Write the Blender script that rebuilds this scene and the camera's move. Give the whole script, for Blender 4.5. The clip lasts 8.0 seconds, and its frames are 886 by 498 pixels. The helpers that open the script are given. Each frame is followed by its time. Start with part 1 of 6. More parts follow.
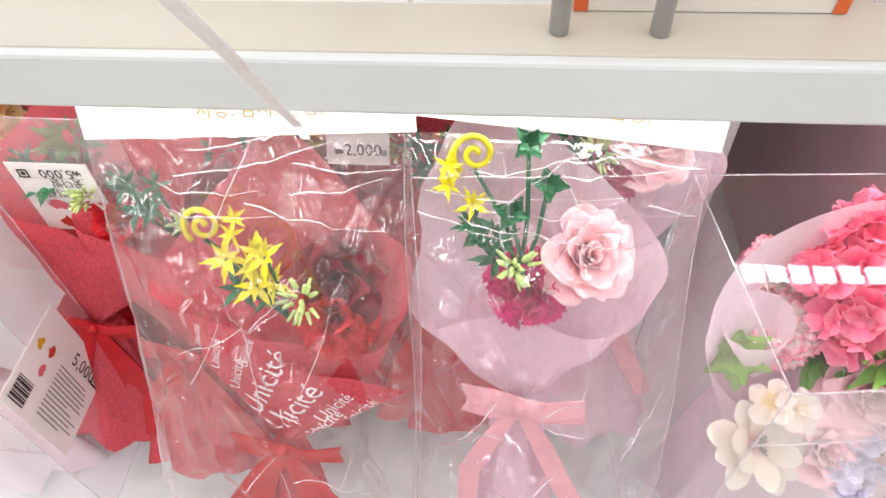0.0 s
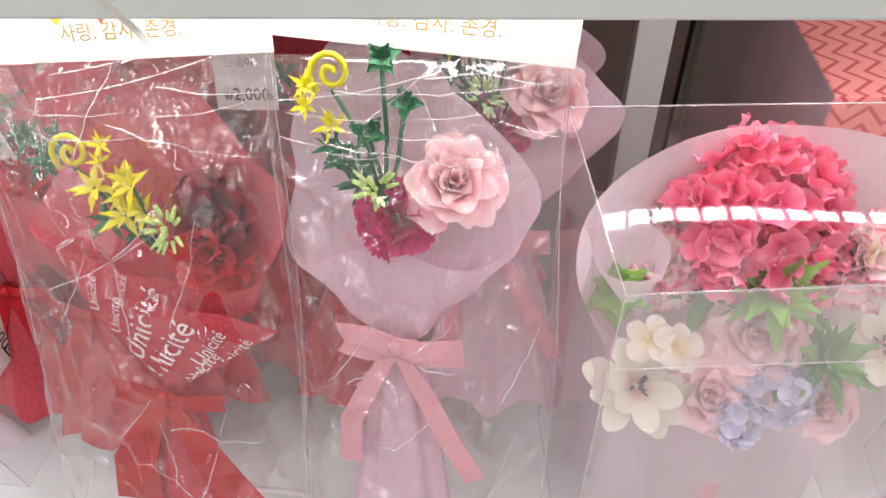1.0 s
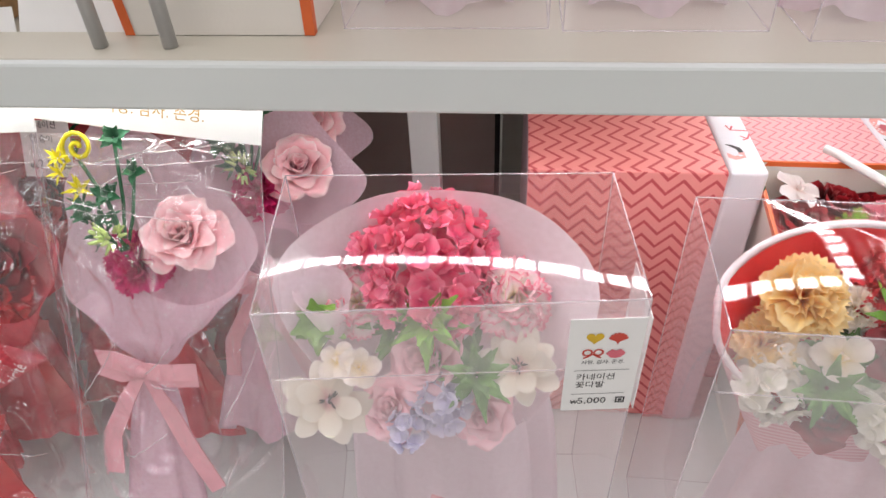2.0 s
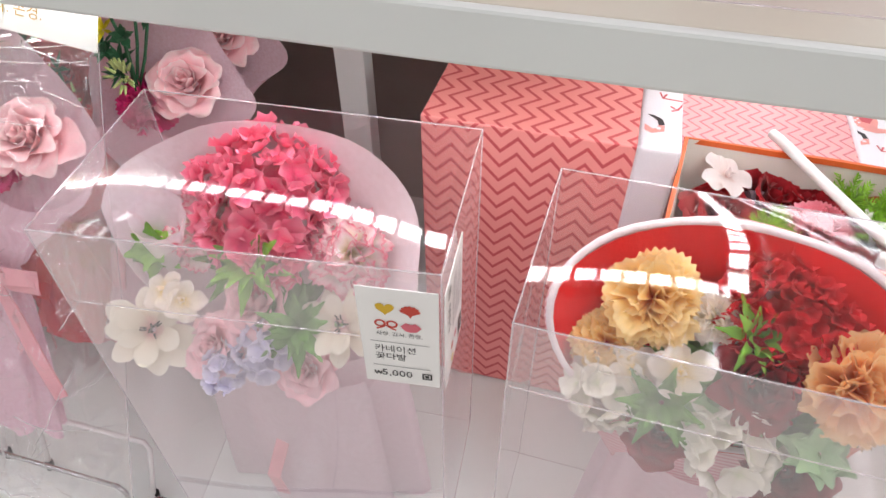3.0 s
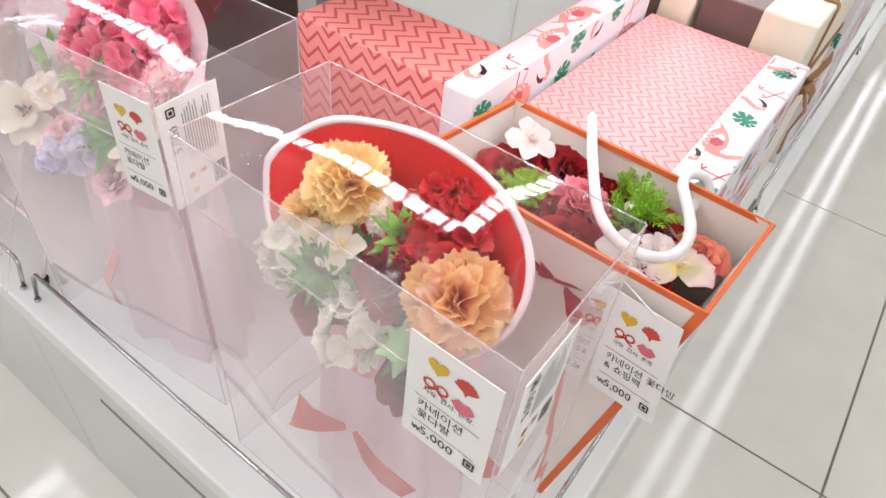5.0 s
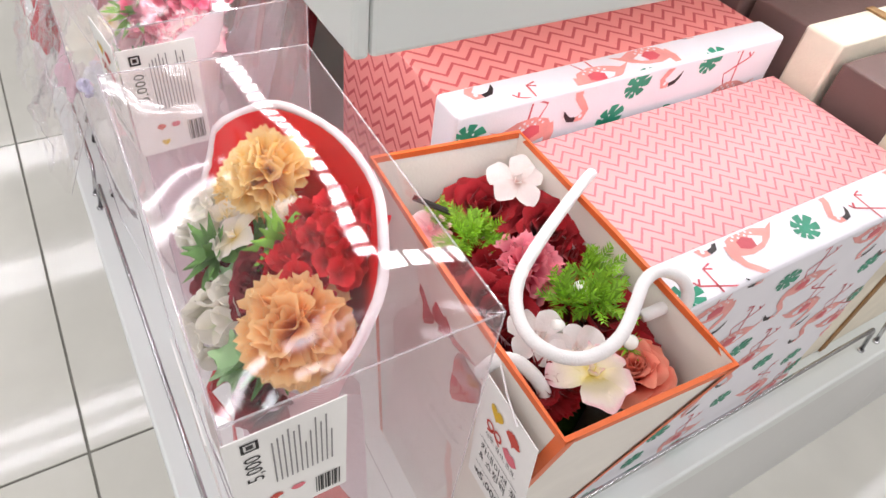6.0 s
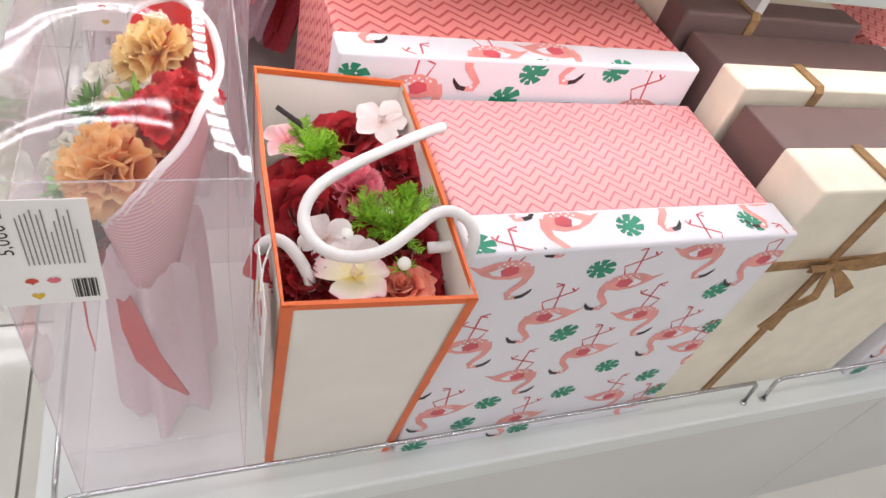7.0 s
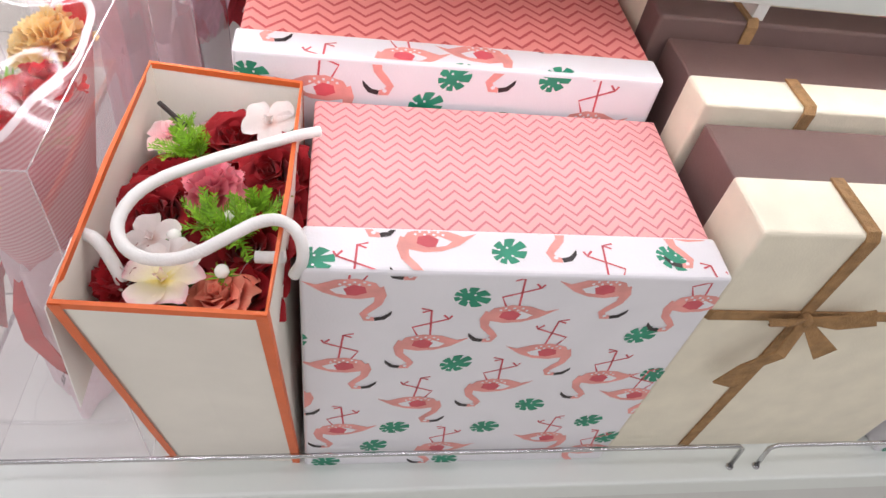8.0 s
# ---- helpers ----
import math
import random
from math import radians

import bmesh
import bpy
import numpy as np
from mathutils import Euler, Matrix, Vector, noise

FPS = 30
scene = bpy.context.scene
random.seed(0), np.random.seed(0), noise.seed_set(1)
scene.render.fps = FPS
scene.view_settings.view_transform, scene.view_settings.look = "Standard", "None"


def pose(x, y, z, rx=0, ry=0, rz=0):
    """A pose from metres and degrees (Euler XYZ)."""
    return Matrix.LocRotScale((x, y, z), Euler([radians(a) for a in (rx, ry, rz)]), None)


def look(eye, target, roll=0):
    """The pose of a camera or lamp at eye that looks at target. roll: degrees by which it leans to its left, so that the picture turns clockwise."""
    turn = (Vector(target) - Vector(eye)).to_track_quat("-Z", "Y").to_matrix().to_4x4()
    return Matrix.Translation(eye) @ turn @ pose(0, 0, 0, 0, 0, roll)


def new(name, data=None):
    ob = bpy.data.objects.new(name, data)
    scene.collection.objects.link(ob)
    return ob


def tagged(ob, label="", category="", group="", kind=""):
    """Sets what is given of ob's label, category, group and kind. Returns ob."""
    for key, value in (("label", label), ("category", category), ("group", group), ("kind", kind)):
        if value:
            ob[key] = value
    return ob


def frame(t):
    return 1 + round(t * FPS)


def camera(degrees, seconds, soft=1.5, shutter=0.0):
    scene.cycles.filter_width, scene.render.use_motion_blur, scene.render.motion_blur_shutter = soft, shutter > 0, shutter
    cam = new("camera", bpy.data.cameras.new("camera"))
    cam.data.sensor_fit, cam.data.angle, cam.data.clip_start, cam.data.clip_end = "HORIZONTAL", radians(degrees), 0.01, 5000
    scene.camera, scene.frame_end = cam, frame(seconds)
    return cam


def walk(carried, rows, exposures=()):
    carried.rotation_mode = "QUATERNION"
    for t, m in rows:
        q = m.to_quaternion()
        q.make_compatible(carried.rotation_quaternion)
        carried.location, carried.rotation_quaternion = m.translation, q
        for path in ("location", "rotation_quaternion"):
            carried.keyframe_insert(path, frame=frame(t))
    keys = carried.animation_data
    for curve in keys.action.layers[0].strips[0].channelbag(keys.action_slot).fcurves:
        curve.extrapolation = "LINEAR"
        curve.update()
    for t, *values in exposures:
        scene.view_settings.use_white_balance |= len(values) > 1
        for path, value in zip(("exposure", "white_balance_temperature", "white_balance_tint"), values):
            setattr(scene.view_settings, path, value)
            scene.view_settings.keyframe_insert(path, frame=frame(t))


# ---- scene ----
from mathutils import bvhtree

cam = camera(67.7, 8.0)
PATH = [
    (0, (0.011, 0.021, 0.999), (-0.148, 1.306, -0.526), -3.1),
    (0.5, (0.043, 0.018, 0.973), (-0.169, 1.377, -0.479), -4.8),
    (1, (0.093, -0.013, 0.949), (-0.128, 1.37, -0.48), -4.2),
    (1.5, (0.189, -0.07, 0.954), (-0.082, 1.409, -0.366), -3.0),
    (2, (0.271, -0.07, 0.986), (0.072, 1.465, -0.281), -2.8),
    (2.2, (0.3, -0.064, 0.988), (0.156, 1.471, -0.286), -1.0),
    (3.3, (0.437, -0.006, 0.953), (-0.03, 1.315, -0.474), 0.9),
    (3.5, (0.459, -0.006, 0.945), (-0.029, 1.309, -0.48), 2.6),
    (4, (0.539, -0.014, 0.938), (-0.006, 1.304, -0.464), 8.2),
    (4.5, (0.625, -0.029, 0.94), (-0.004, 1.255, -0.46), 10.2),
    (4.7, (0.642, -0.019, 0.951), (-0.014, 1.273, -0.427), 8.7),
    (5.8, (0.718, 0.129, 0.951), (-0.377, 0.993, -0.483), 8.6),
    (6, (0.733, 0.157, 0.949), (-0.387, 0.988, -0.484), 9.1),
    (6.5, (0.776, 0.188, 0.951), (-0.393, 0.951, -0.481), 13.7),
    (7, (0.854, 0.255, 0.962), (-0.367, 0.961, -0.455), 18.8),
    (7.5, (0.88, 0.328, 0.999), (-0.365, 1.043, -0.394), 19.3),
    (8, (0.859, 0.428, 0.974), (-0.447, 0.754, -0.505), 12.1),
]
walk(cam, [(t, look(eye, target, roll)) for t, eye, target, roll in PATH],
     [(0.0, 0.24), (0.6, 0.02), (1.2, -0.18), (2.0, -0.31), (3.5, -0.19), (4.0, -0.14), (4.5, 0.02), (6.5, -0.14), (8.0, -0.24)])

# ---- light: rows of ceiling tubes, white ceiling and walls ----
FLOOR, DECK, CEIL = 0.065, 0.421, 2.75
world = bpy.data.worlds.new("world")
world.use_nodes = True
world.node_tree.nodes["Background"].inputs[0].default_value = (0.9, 0.95, 1.0, 1)
world.node_tree.nodes["Background"].inputs[1].default_value = 0.04
scene.world = world
scene.view_settings.exposure = 0.0
TUBE_POWER = 1.58
LED_POWER = 1.15


def tube_lamp(x, y, length, along_y, width=0.09, power=1.0):
    """One linear ceiling lamp, pointing down."""
    lamp = bpy.data.lights.new("ceiling_tube", "AREA")
    lamp.shape, lamp.size, lamp.size_y = "RECTANGLE", width, length
    lamp.energy, lamp.color = TUBE_POWER * power * length, (1.0, 0.975, 1.04)
    ob = new("ceiling_tube", lamp)
    ob.matrix_world = pose(x, y, CEIL - 0.05, 0, 0, 0 if along_y else 90)


# outermost rows and boosted southern lengths are added fill for upright faces
for tube_x, share in ((-4.22, 1.3), (-2.95, 1.2), (-1.68, 1.0), (-0.42, 0.72), (0.85, 0.72), (2.12, 1.2), (3.39, 1.3)):
    for side in (-0.08, 0.08):
        tube_lamp(tube_x + side, 4.85, 8.7, True, 0.045, share)
        tube_lamp(tube_x + side, -1.5, 3.8, True, 0.045, share * 1.6)


def led_strip(x, y, length, along_y):
    """A thin strip lamp under the upper shelf's edge, pointing down."""
    lamp = bpy.data.lights.new("shelf_led", "AREA")
    lamp.shape, lamp.size, lamp.size_y = "RECTANGLE", 0.014, length
    lamp.energy, lamp.color = LED_POWER * length, (1.0, 0.99, 1.02)
    ob = new("shelf_led", lamp)
    ob.matrix_world = pose(x, y, 0.8235, 0, 0, 0 if along_y else 90)


led_strip(-0.38, 0.285, 1.76, False)
led_strip(0.507, 1.0, 1.42, True)


# ---- materials ----
def rgb(code):
    v = [int(code[i:i + 2], 16) / 255 for i in (0, 2, 4)]
    return tuple(c / 12.92 if c <= 0.04045 else ((c + 0.055) / 1.055) ** 2.4 for c in v) + (1,)


def nodes_of(name):
    m = bpy.data.materials.new(name)
    m.use_nodes = True
    nt = m.node_tree
    nt.nodes.clear()
    out = nt.nodes.new("ShaderNodeOutputMaterial")
    return m, nt, out


def add(nt, kind, links=(), **values):
    n = nt.nodes.new(kind)
    for k, v in values.items():
        if k == "op":
            n.operation = v
        elif k == "blend":
            n.blend_type = v
        elif k == "dtype":
            n.data_type = v
        else:
            n.inputs[int(k[1:])].default_value = v
    for i, socket in links:
        nt.links.new(socket, n.inputs[i])
    return n


def ramp(nt, fac, stops):
    r = nt.nodes.new("ShaderNodeValToRGB")
    e = r.color_ramp.elements
    while len(e) < len(stops):
        e.new(0.5)
    for el, (p, c) in zip(e, stops):
        el.position, el.color = p, c
    nt.links.new(fac, r.inputs[0])
    return r.outputs[0]


def finish(nt, out, colour, rough, metal, bump, bscale, translucent=0.0, spec=0.5, sheen=0.0):
    """A principled surface with fine relief and optional light through thin cloth or petals."""
    tc = nt.nodes.new("ShaderNodeTexCoord")
    nb = add(nt, "ShaderNodeTexNoise", [(0, tc.outputs["Object"])])
    nb.inputs["Scale"].default_value, nb.inputs["Detail"].default_value = bscale, 4
    bp = add(nt, "ShaderNodeBump", [(3, nb.outputs[0])])
    bp.inputs["Strength"].default_value, bp.inputs["Distance"].default_value = bump, 0.0015
    nt.links.new(nb.outputs[0], bp.inputs["Height"])
    p = nt.nodes.new("ShaderNodeBsdfPrincipled")
    nt.links.new(colour, p.inputs["Base Color"])
    rr = add(nt, "ShaderNodeMapRange", [(0, nb.outputs[0])], _3=rough * 0.85, _4=min(1, rough * 1.15))
    nt.links.new(rr.outputs[0], p.inputs["Roughness"])
    p.inputs["Metallic"].default_value = metal
    p.inputs["Specular IOR Level"].default_value = spec
    p.inputs["Sheen Weight"].default_value = sheen
    nt.links.new(bp.outputs[0], p.inputs["Normal"])
    if translucent:
        tr = nt.nodes.new("ShaderNodeBsdfTranslucent")
        nt.links.new(colour, tr.inputs[0])
        mx = add(nt, "ShaderNodeMixShader", [(1, p.outputs[0]), (2, tr.outputs[0])], _0=translucent)
        nt.links.new(mx.outputs[0], out.inputs[0])
    else:
        nt.links.new(p.outputs[0], out.inputs[0])


def surf(name, code, rough=0.5, var=0.1, scale=25, bump=0.15, bscale=300, metal=0.0, translucent=0.0, spec=0.5, island=0.0, sheen=0.0):
    """A plain coloured surface with two scales of variation."""
    m, nt, out = nodes_of(name)
    tc = nt.nodes.new("ShaderNodeTexCoord")
    n1 = add(nt, "ShaderNodeTexNoise", [(0, tc.outputs["Object"])])
    n1.inputs["Scale"].default_value, n1.inputs["Detail"].default_value = scale, 5
    base = rgb(code)
    lo = tuple(c * (1 - var) for c in base[:3]) + (1,)
    hi = tuple(min(1, c * (1 + var)) for c in base[:3]) + (1,)
    colour = ramp(nt, n1.outputs[0], [(0.3, lo), (0.7, hi)])
    if island:
        geo = nt.nodes.new("ShaderNodeNewGeometry")
        hsv = nt.nodes.new("ShaderNodeHueSaturation")
        mr = add(nt, "ShaderNodeMapRange", [(0, geo.outputs["Random Per Island"])], _3=1 - island, _4=1 + island)
        nt.links.new(mr.outputs[0], hsv.inputs["Value"])
        nt.links.new(colour, hsv.inputs["Color"])
        colour = hsv.outputs[0]
    finish(nt, out, colour, rough, metal, bump, bscale, translucent, spec, sheen)
    return m


def petal_mat(name, stops, translucent=0.3, island=0.15, rough=0.6):
    """Cloth petals: colour from the base (0) to the rim (1) of each petal."""
    m, nt, out = nodes_of(name)
    uv = nt.nodes.new("ShaderNodeUVMap")
    sp = add(nt, "ShaderNodeSeparateXYZ", [(0, uv.outputs[0])])
    tc = nt.nodes.new("ShaderNodeTexCoord")
    no = add(nt, "ShaderNodeTexNoise", [(0, tc.outputs["Object"])])
    no.inputs["Scale"].default_value = 180
    j = add(nt, "ShaderNodeMath", [(0, no.outputs[0])], op="MULTIPLY_ADD", _1=0.3, _2=-0.15)
    f = add(nt, "ShaderNodeMath", [(0, sp.outputs[1]), (1, j.outputs[0])], op="ADD")
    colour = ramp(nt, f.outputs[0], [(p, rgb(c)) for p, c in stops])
    geo = nt.nodes.new("ShaderNodeNewGeometry")
    hsv = nt.nodes.new("ShaderNodeHueSaturation")
    mr = add(nt, "ShaderNodeMapRange", [(0, geo.outputs["Random Per Island"])], _3=1 - island, _4=1 + island)
    nt.links.new(mr.outputs[0], hsv.inputs["Value"])
    nt.links.new(colour, hsv.inputs["Color"])
    finish(nt, out, hsv.outputs[0], rough, 0, 0.25, 700, translucent, 0.25, 0.1)
    return m


def clear_mat(name, tint, gloss, veil, rough, wave=0.0, wscale=18):
    """Thin clear plastic sheet: light passes straight, the surface mirrors the lamps; a pale diffuse share paints in
    milky reflections.
    """
    m, nt, out = nodes_of(name)
    tc = nt.nodes.new("ShaderNodeTexCoord")
    no = add(nt, "ShaderNodeTexNoise", [(0, tc.outputs["Object"])])
    no.inputs["Scale"].default_value = wscale
    bp = nt.nodes.new("ShaderNodeBump")
    bp.inputs["Strength"].default_value, bp.inputs["Distance"].default_value = wave, 0.01
    nt.links.new(no.outputs[0], bp.inputs["Height"])
    lw = add(nt, "ShaderNodeLayerWeight", [(1, bp.outputs[0])], _0=0.5)
    f5 = add(nt, "ShaderNodeMath", [(0, lw.outputs["Facing"])], op="POWER", _1=5.0)
    amount = add(nt, "ShaderNodeMath", [(0, f5.outputs[0])], op="MULTIPLY_ADD", _1=0.9, _2=0.04 * gloss)
    amount.use_clamp = True
    tr = add(nt, "ShaderNodeBsdfTransparent", _0=tint)
    gl = add(nt, "ShaderNodeBsdfGlossy", _0=(1, 1, 1, 1), _1=rough)
    nt.links.new(bp.outputs[0], gl.inputs["Normal"])
    # pinkish diffuse white stands in for bright surroundings mirrored in the sheet
    df = add(nt, "ShaderNodeBsdfDiffuse", _0=(0.92, 0.86, 0.87, 1))
    hz = add(nt, "ShaderNodeMixShader", [(1, tr.outputs[0]), (2, df.outputs[0])], _0=veil)
    mx = add(nt, "ShaderNodeMixShader", [(0, amount.outputs[0]), (1, hz.outputs[0]), (2, gl.outputs[0])])
    nt.links.new(mx.outputs[0], out.inputs[0])
    return m


def chevron_mat(name, light, dark, period, row, amp, line=0.3):
    """Printed zigzag lines on paper, from the face's own metres in the UV map."""
    m, nt, out = nodes_of(name)
    uv = nt.nodes.new("ShaderNodeUVMap")
    sp = add(nt, "ShaderNodeSeparateXYZ", [(0, uv.outputs[0])])
    tri = add(nt, "ShaderNodeMath", [(0, sp.outputs[0])], op="PINGPONG", _1=period / 2)
    k = add(nt, "ShaderNodeMath", [(0, tri.outputs[0])], op="MULTIPLY", _1=amp / (period / 2))
    v = add(nt, "ShaderNodeMath", [(0, sp.outputs[1]), (1, k.outputs[0])], op="ADD")
    d = add(nt, "ShaderNodeMath", [(0, v.outputs[0])], op="DIVIDE", _1=row)
    fr = add(nt, "ShaderNodeMath", [(0, d.outputs[0])], op="FRACT")
    tc = nt.nodes.new("ShaderNodeTexCoord")
    no = add(nt, "ShaderNodeTexNoise", [(0, tc.outputs["Object"])])
    no.inputs["Scale"].default_value = 400
    j = add(nt, "ShaderNodeMath", [(0, no.outputs[0])], op="MULTIPLY_ADD", _1=0.12, _2=-0.06)
    f2 = add(nt, "ShaderNodeMath", [(0, fr.outputs[0]), (1, j.outputs[0])], op="ADD")
    colour = ramp(nt, f2.outputs[0], [(0.0, rgb(dark)), (line - 0.03, rgb(dark)), (line + 0.03, rgb(light)), (1.0, rgb(light))])
    finish(nt, out, colour, 0.55, 0, 0.1, 500)
    return m


M_SHELF = surf("white_shelf_paint", "DCE0DC", 0.35, 0.03, 6, 0.04, 250)
M_PANEL = surf("grey_white_panel", "CFCFCC", 0.4, 0.04, 5, 0.04, 200)
M_TILE = surf("glossy_cream_tile", "D6D4CA", 0.08, 0.04, 9, 0.02, 60, spec=0.6)
M_GROUT = surf("tile_joint_grout", "8A8880", 0.9, 0.15, 60, 0.3, 400)
M_WALL = surf("white_wall_paint", "D8D8D6", 0.7, 0.04, 4, 0.1, 120)
M_CHROME = surf("chrome_wire", "C6C6C8", 0.2, 0.05, 40, 0.02, 200, metal=1.0)
M_STEEL = surf("brushed_steel_leg", "C8C8C8", 0.3, 0.06, 40, 0.05, 300, metal=0.5)
M_WIRE = surf("white_coated_wire", "E6E2E0", 0.4, 0.05, 60, 0.05, 400)
M_STRAP = surf("white_plastic_strap", "F4F2F0", 0.5, 0.05, 60, 0.2, 400, translucent=0.5)
M_BASEPAPER = surf("mauve_box_base_paper", "C4A9B0", 0.6, 0.06, 20, 0.1, 400)
M_RUBBER = surf("black_rubber_cap", "161414", 0.6, 0.2, 60, 0.1, 400)
M_BACK = surf("grey_back_board", "8C8078", 0.6, 0.1, 10, 0.05, 200)
# near-black paint for the shade inside a narrow gap
M_GAPSHADE = surf("gap_shade", "1C1816", 0.8, 0.2, 20, 0.05, 200)
# front and side sheets: mirrored floor glare and pink goods put into the colour
M_CLEAR = clear_mat("clear_pvc_sheet", (0.99, 0.965, 0.978, 1), 2.6, 0.21, 0.03, 0.10, 9)
M_CLEARSIDE = clear_mat("clear_pvc_side", (0.99, 0.955, 0.972, 1), 1.3, 0.19, 0.03, 0.10, 9)
M_CLEARTOP = clear_mat("clear_pvc_lid", (0.995, 0.98, 0.985, 1), 1.7, 0.006, 0.045, 0.10, 9)
M_FILM = clear_mat("crinkled_cellophane", (0.995, 0.985, 0.99, 1), 2.7, 0.012, 0.03, 0.04, 40)
# whitish, over-glossy film that paints the glints along creases
M_GLINT = clear_mat("crease_glint_film", (0.97, 0.96, 0.97, 1), 7.0, 0.30, 0.06)
M_SEAM = clear_mat("folded_pvc_edge", (0.9, 0.88, 0.9, 1), 2.5, 0.25, 0.1)
M_CARD = surf("white_label_card", "F0EEEA", 0.5, 0.02, 30, 0.05, 400)
M_WHITEINK = surf("white_print_ink", "FBEFF0", 0.6, 0.05, 50, 0.02, 300)
M_INK = surf("black_print_ink", "1E1A1A", 0.5, 0.05, 50, 0.02, 300)
M_GREYINK = surf("grey_print_ink", "8A8686", 0.5, 0.1, 50, 0.02, 300)
M_GOLDINK = surf("gold_print_ink", "D9B021", 0.45, 0.05, 50, 0.02, 300)
M_REDINK = surf("red_print_ink", "C8402E", 0.45, 0.05, 50, 0.02, 300)
M_PINKINK = surf("pink_print_ink", "DB6A78", 0.45, 0.05, 50, 0.02, 300)
M_OCHREINK = surf("ochre_print_ink", "B98F3C", 0.45, 0.05, 50, 0.02, 300)
M_CREAMPAPER = surf("cream_textured_paper", "E9E0CC", 0.6, 0.05, 40, 0.2, 600)
M_BAGPAPER = surf("ivory_bag_paper", "EDE6DC", 0.5, 0.04, 18, 0.12, 500)
M_ORANGE = surf("orange_bag_edge", "E06A34", 0.5, 0.08, 40, 0.1, 500)
M_BROWN = surf("brown_box_paper", "6B5450", 0.5, 0.07, 25, 0.2, 700)
M_LIDPAPER = surf("white_printed_lid_paper", "E6E3E8", 0.5, 0.02, 25, 0.12, 600)
M_TWINE = surf("jute_twine", "9C7850", 0.9, 0.25, 120, 0.8, 700)
M_ROPE = surf("white_cotton_rope", "E6E3E1", 0.85, 0.04, 90, 0.3, 900)
M_CHEV_A = chevron_mat("pink_zigzag_paper", "F0A8A8", "CC7880", 0.0177, 0.0090, 0.0094, 0.25)
M_CHEV_B = chevron_mat("coral_zigzag_paper", "F09A94", "CC5458", 0.0235, 0.0128, 0.0122, 0.27)
M_PRINTPINK = surf("flamingo_pink_print", "E59A93", 0.5, 0.12, 60, 0.05, 500)
M_PRINTRED = surf("coral_red_print", "CF5560", 0.5, 0.12, 60, 0.05, 500)
M_PRINTBLACK = surf("black_tip_print", "2A2024", 0.5, 0.1, 60, 0.05, 500)
M_PRINTGREEN = surf("leaf_green_print", "23886A", 0.5, 0.2, 60, 0.05, 500)
M_TISSUE = surf("white_tissue_wrap", "FDEEF3", 0.8, 0.05, 260, 0.4, 420, translucent=0.5)
M_RIBBED = surf("white_ribbed_wrap", "F8EAEC", 0.7, 0.05, 30, 0.5, 300, translucent=0.12)


def ribbed_mat(name, light, dark, period):
    """Thin ribbed wrapping cloth with the red lining showing through."""
    m, nt, out = nodes_of(name)
    tc = nt.nodes.new("ShaderNodeTexCoord")
    wv = add(nt, "ShaderNodeTexWave", [(0, tc.outputs["Object"])])
    wv.bands_direction = "Z"
    wv.inputs["Scale"].default_value, wv.inputs["Distortion"].default_value = 2 * math.pi / (20 * period), 0.4
    colour = ramp(nt, wv.outputs["Fac"], [(0.2, rgb(dark)), (0.8, rgb(light))])
    finish(nt, out, colour, 0.7, 0, 0.3, 400, 0.12)
    return m


M_RIBPINK = ribbed_mat("pink_ribbed_wrap", "F8D2D6", "EBAAB2", 0.0042)
M_SHELFTOP = surf("beige_shelf_board", "CEC8B8", 0.4, 0.03, 6, 0.04, 250)
M_REDWRAP = surf("red_inner_wrap", "EA141E", 0.6, 0.08, 25, 0.3, 350, translucent=0.06)
M_PINKWRAP = surf("pale_pink_mesh_wrap", "FFE0EA", 0.8, 0.07, 420, 0.6, 520, translucent=0.5)
M_ROSEWRAP = surf("rose_red_mesh_wrap", "D9545F", 0.8, 0.16, 420, 0.6, 520, translucent=0.3)
M_REDSATIN = surf("red_satin_ribbon", "BE121E", 0.35, 0.15, 60, 0.2, 300, translucent=0.05)
M_PINKSATIN = surf("pink_satin_ribbon", "F4B4BC", 0.35, 0.08, 60, 0.2, 300, translucent=0.2)
M_LEAF = surf("bright_green_leaf", "88BE48", 0.5, 0.25, 80, 0.3, 400, translucent=0.25, island=0.25)
M_LEAFDARK = surf("dark_green_leaf", "6A9A4A", 0.5, 0.25, 80, 0.3, 400, translucent=0.2, island=0.25)
M_LEAFPALE = surf("pale_green_leaf", "A9CF9C", 0.55, 0.15, 80, 0.3, 400, translucent=0.3, island=0.15)
M_FERN = surf("fresh_green_fern", "86B42C", 0.5, 0.3, 90, 0.3, 400, translucent=0.2, island=0.35)
M_SPRIG = surf("deep_green_sprig", "35704A", 0.5, 0.25, 80, 0.3, 400, translucent=0.1, island=0.3)
M_YELLOW = surf("yellow_plastic_sprig", "EADB20", 0.45, 0.15, 80, 0.2, 400, island=0.12)
M_BUD = surf("pale_green_bud", "CBDD92", 0.5, 0.15, 80, 0.2, 400, island=0.15)
M_PEARL = surf("white_pearl", "F2F0EA", 0.25, 0.03, 60, 0.05, 300)
M_STEM = surf("dark_stem", "2B2220", 0.6, 0.2, 80, 0.2, 400)

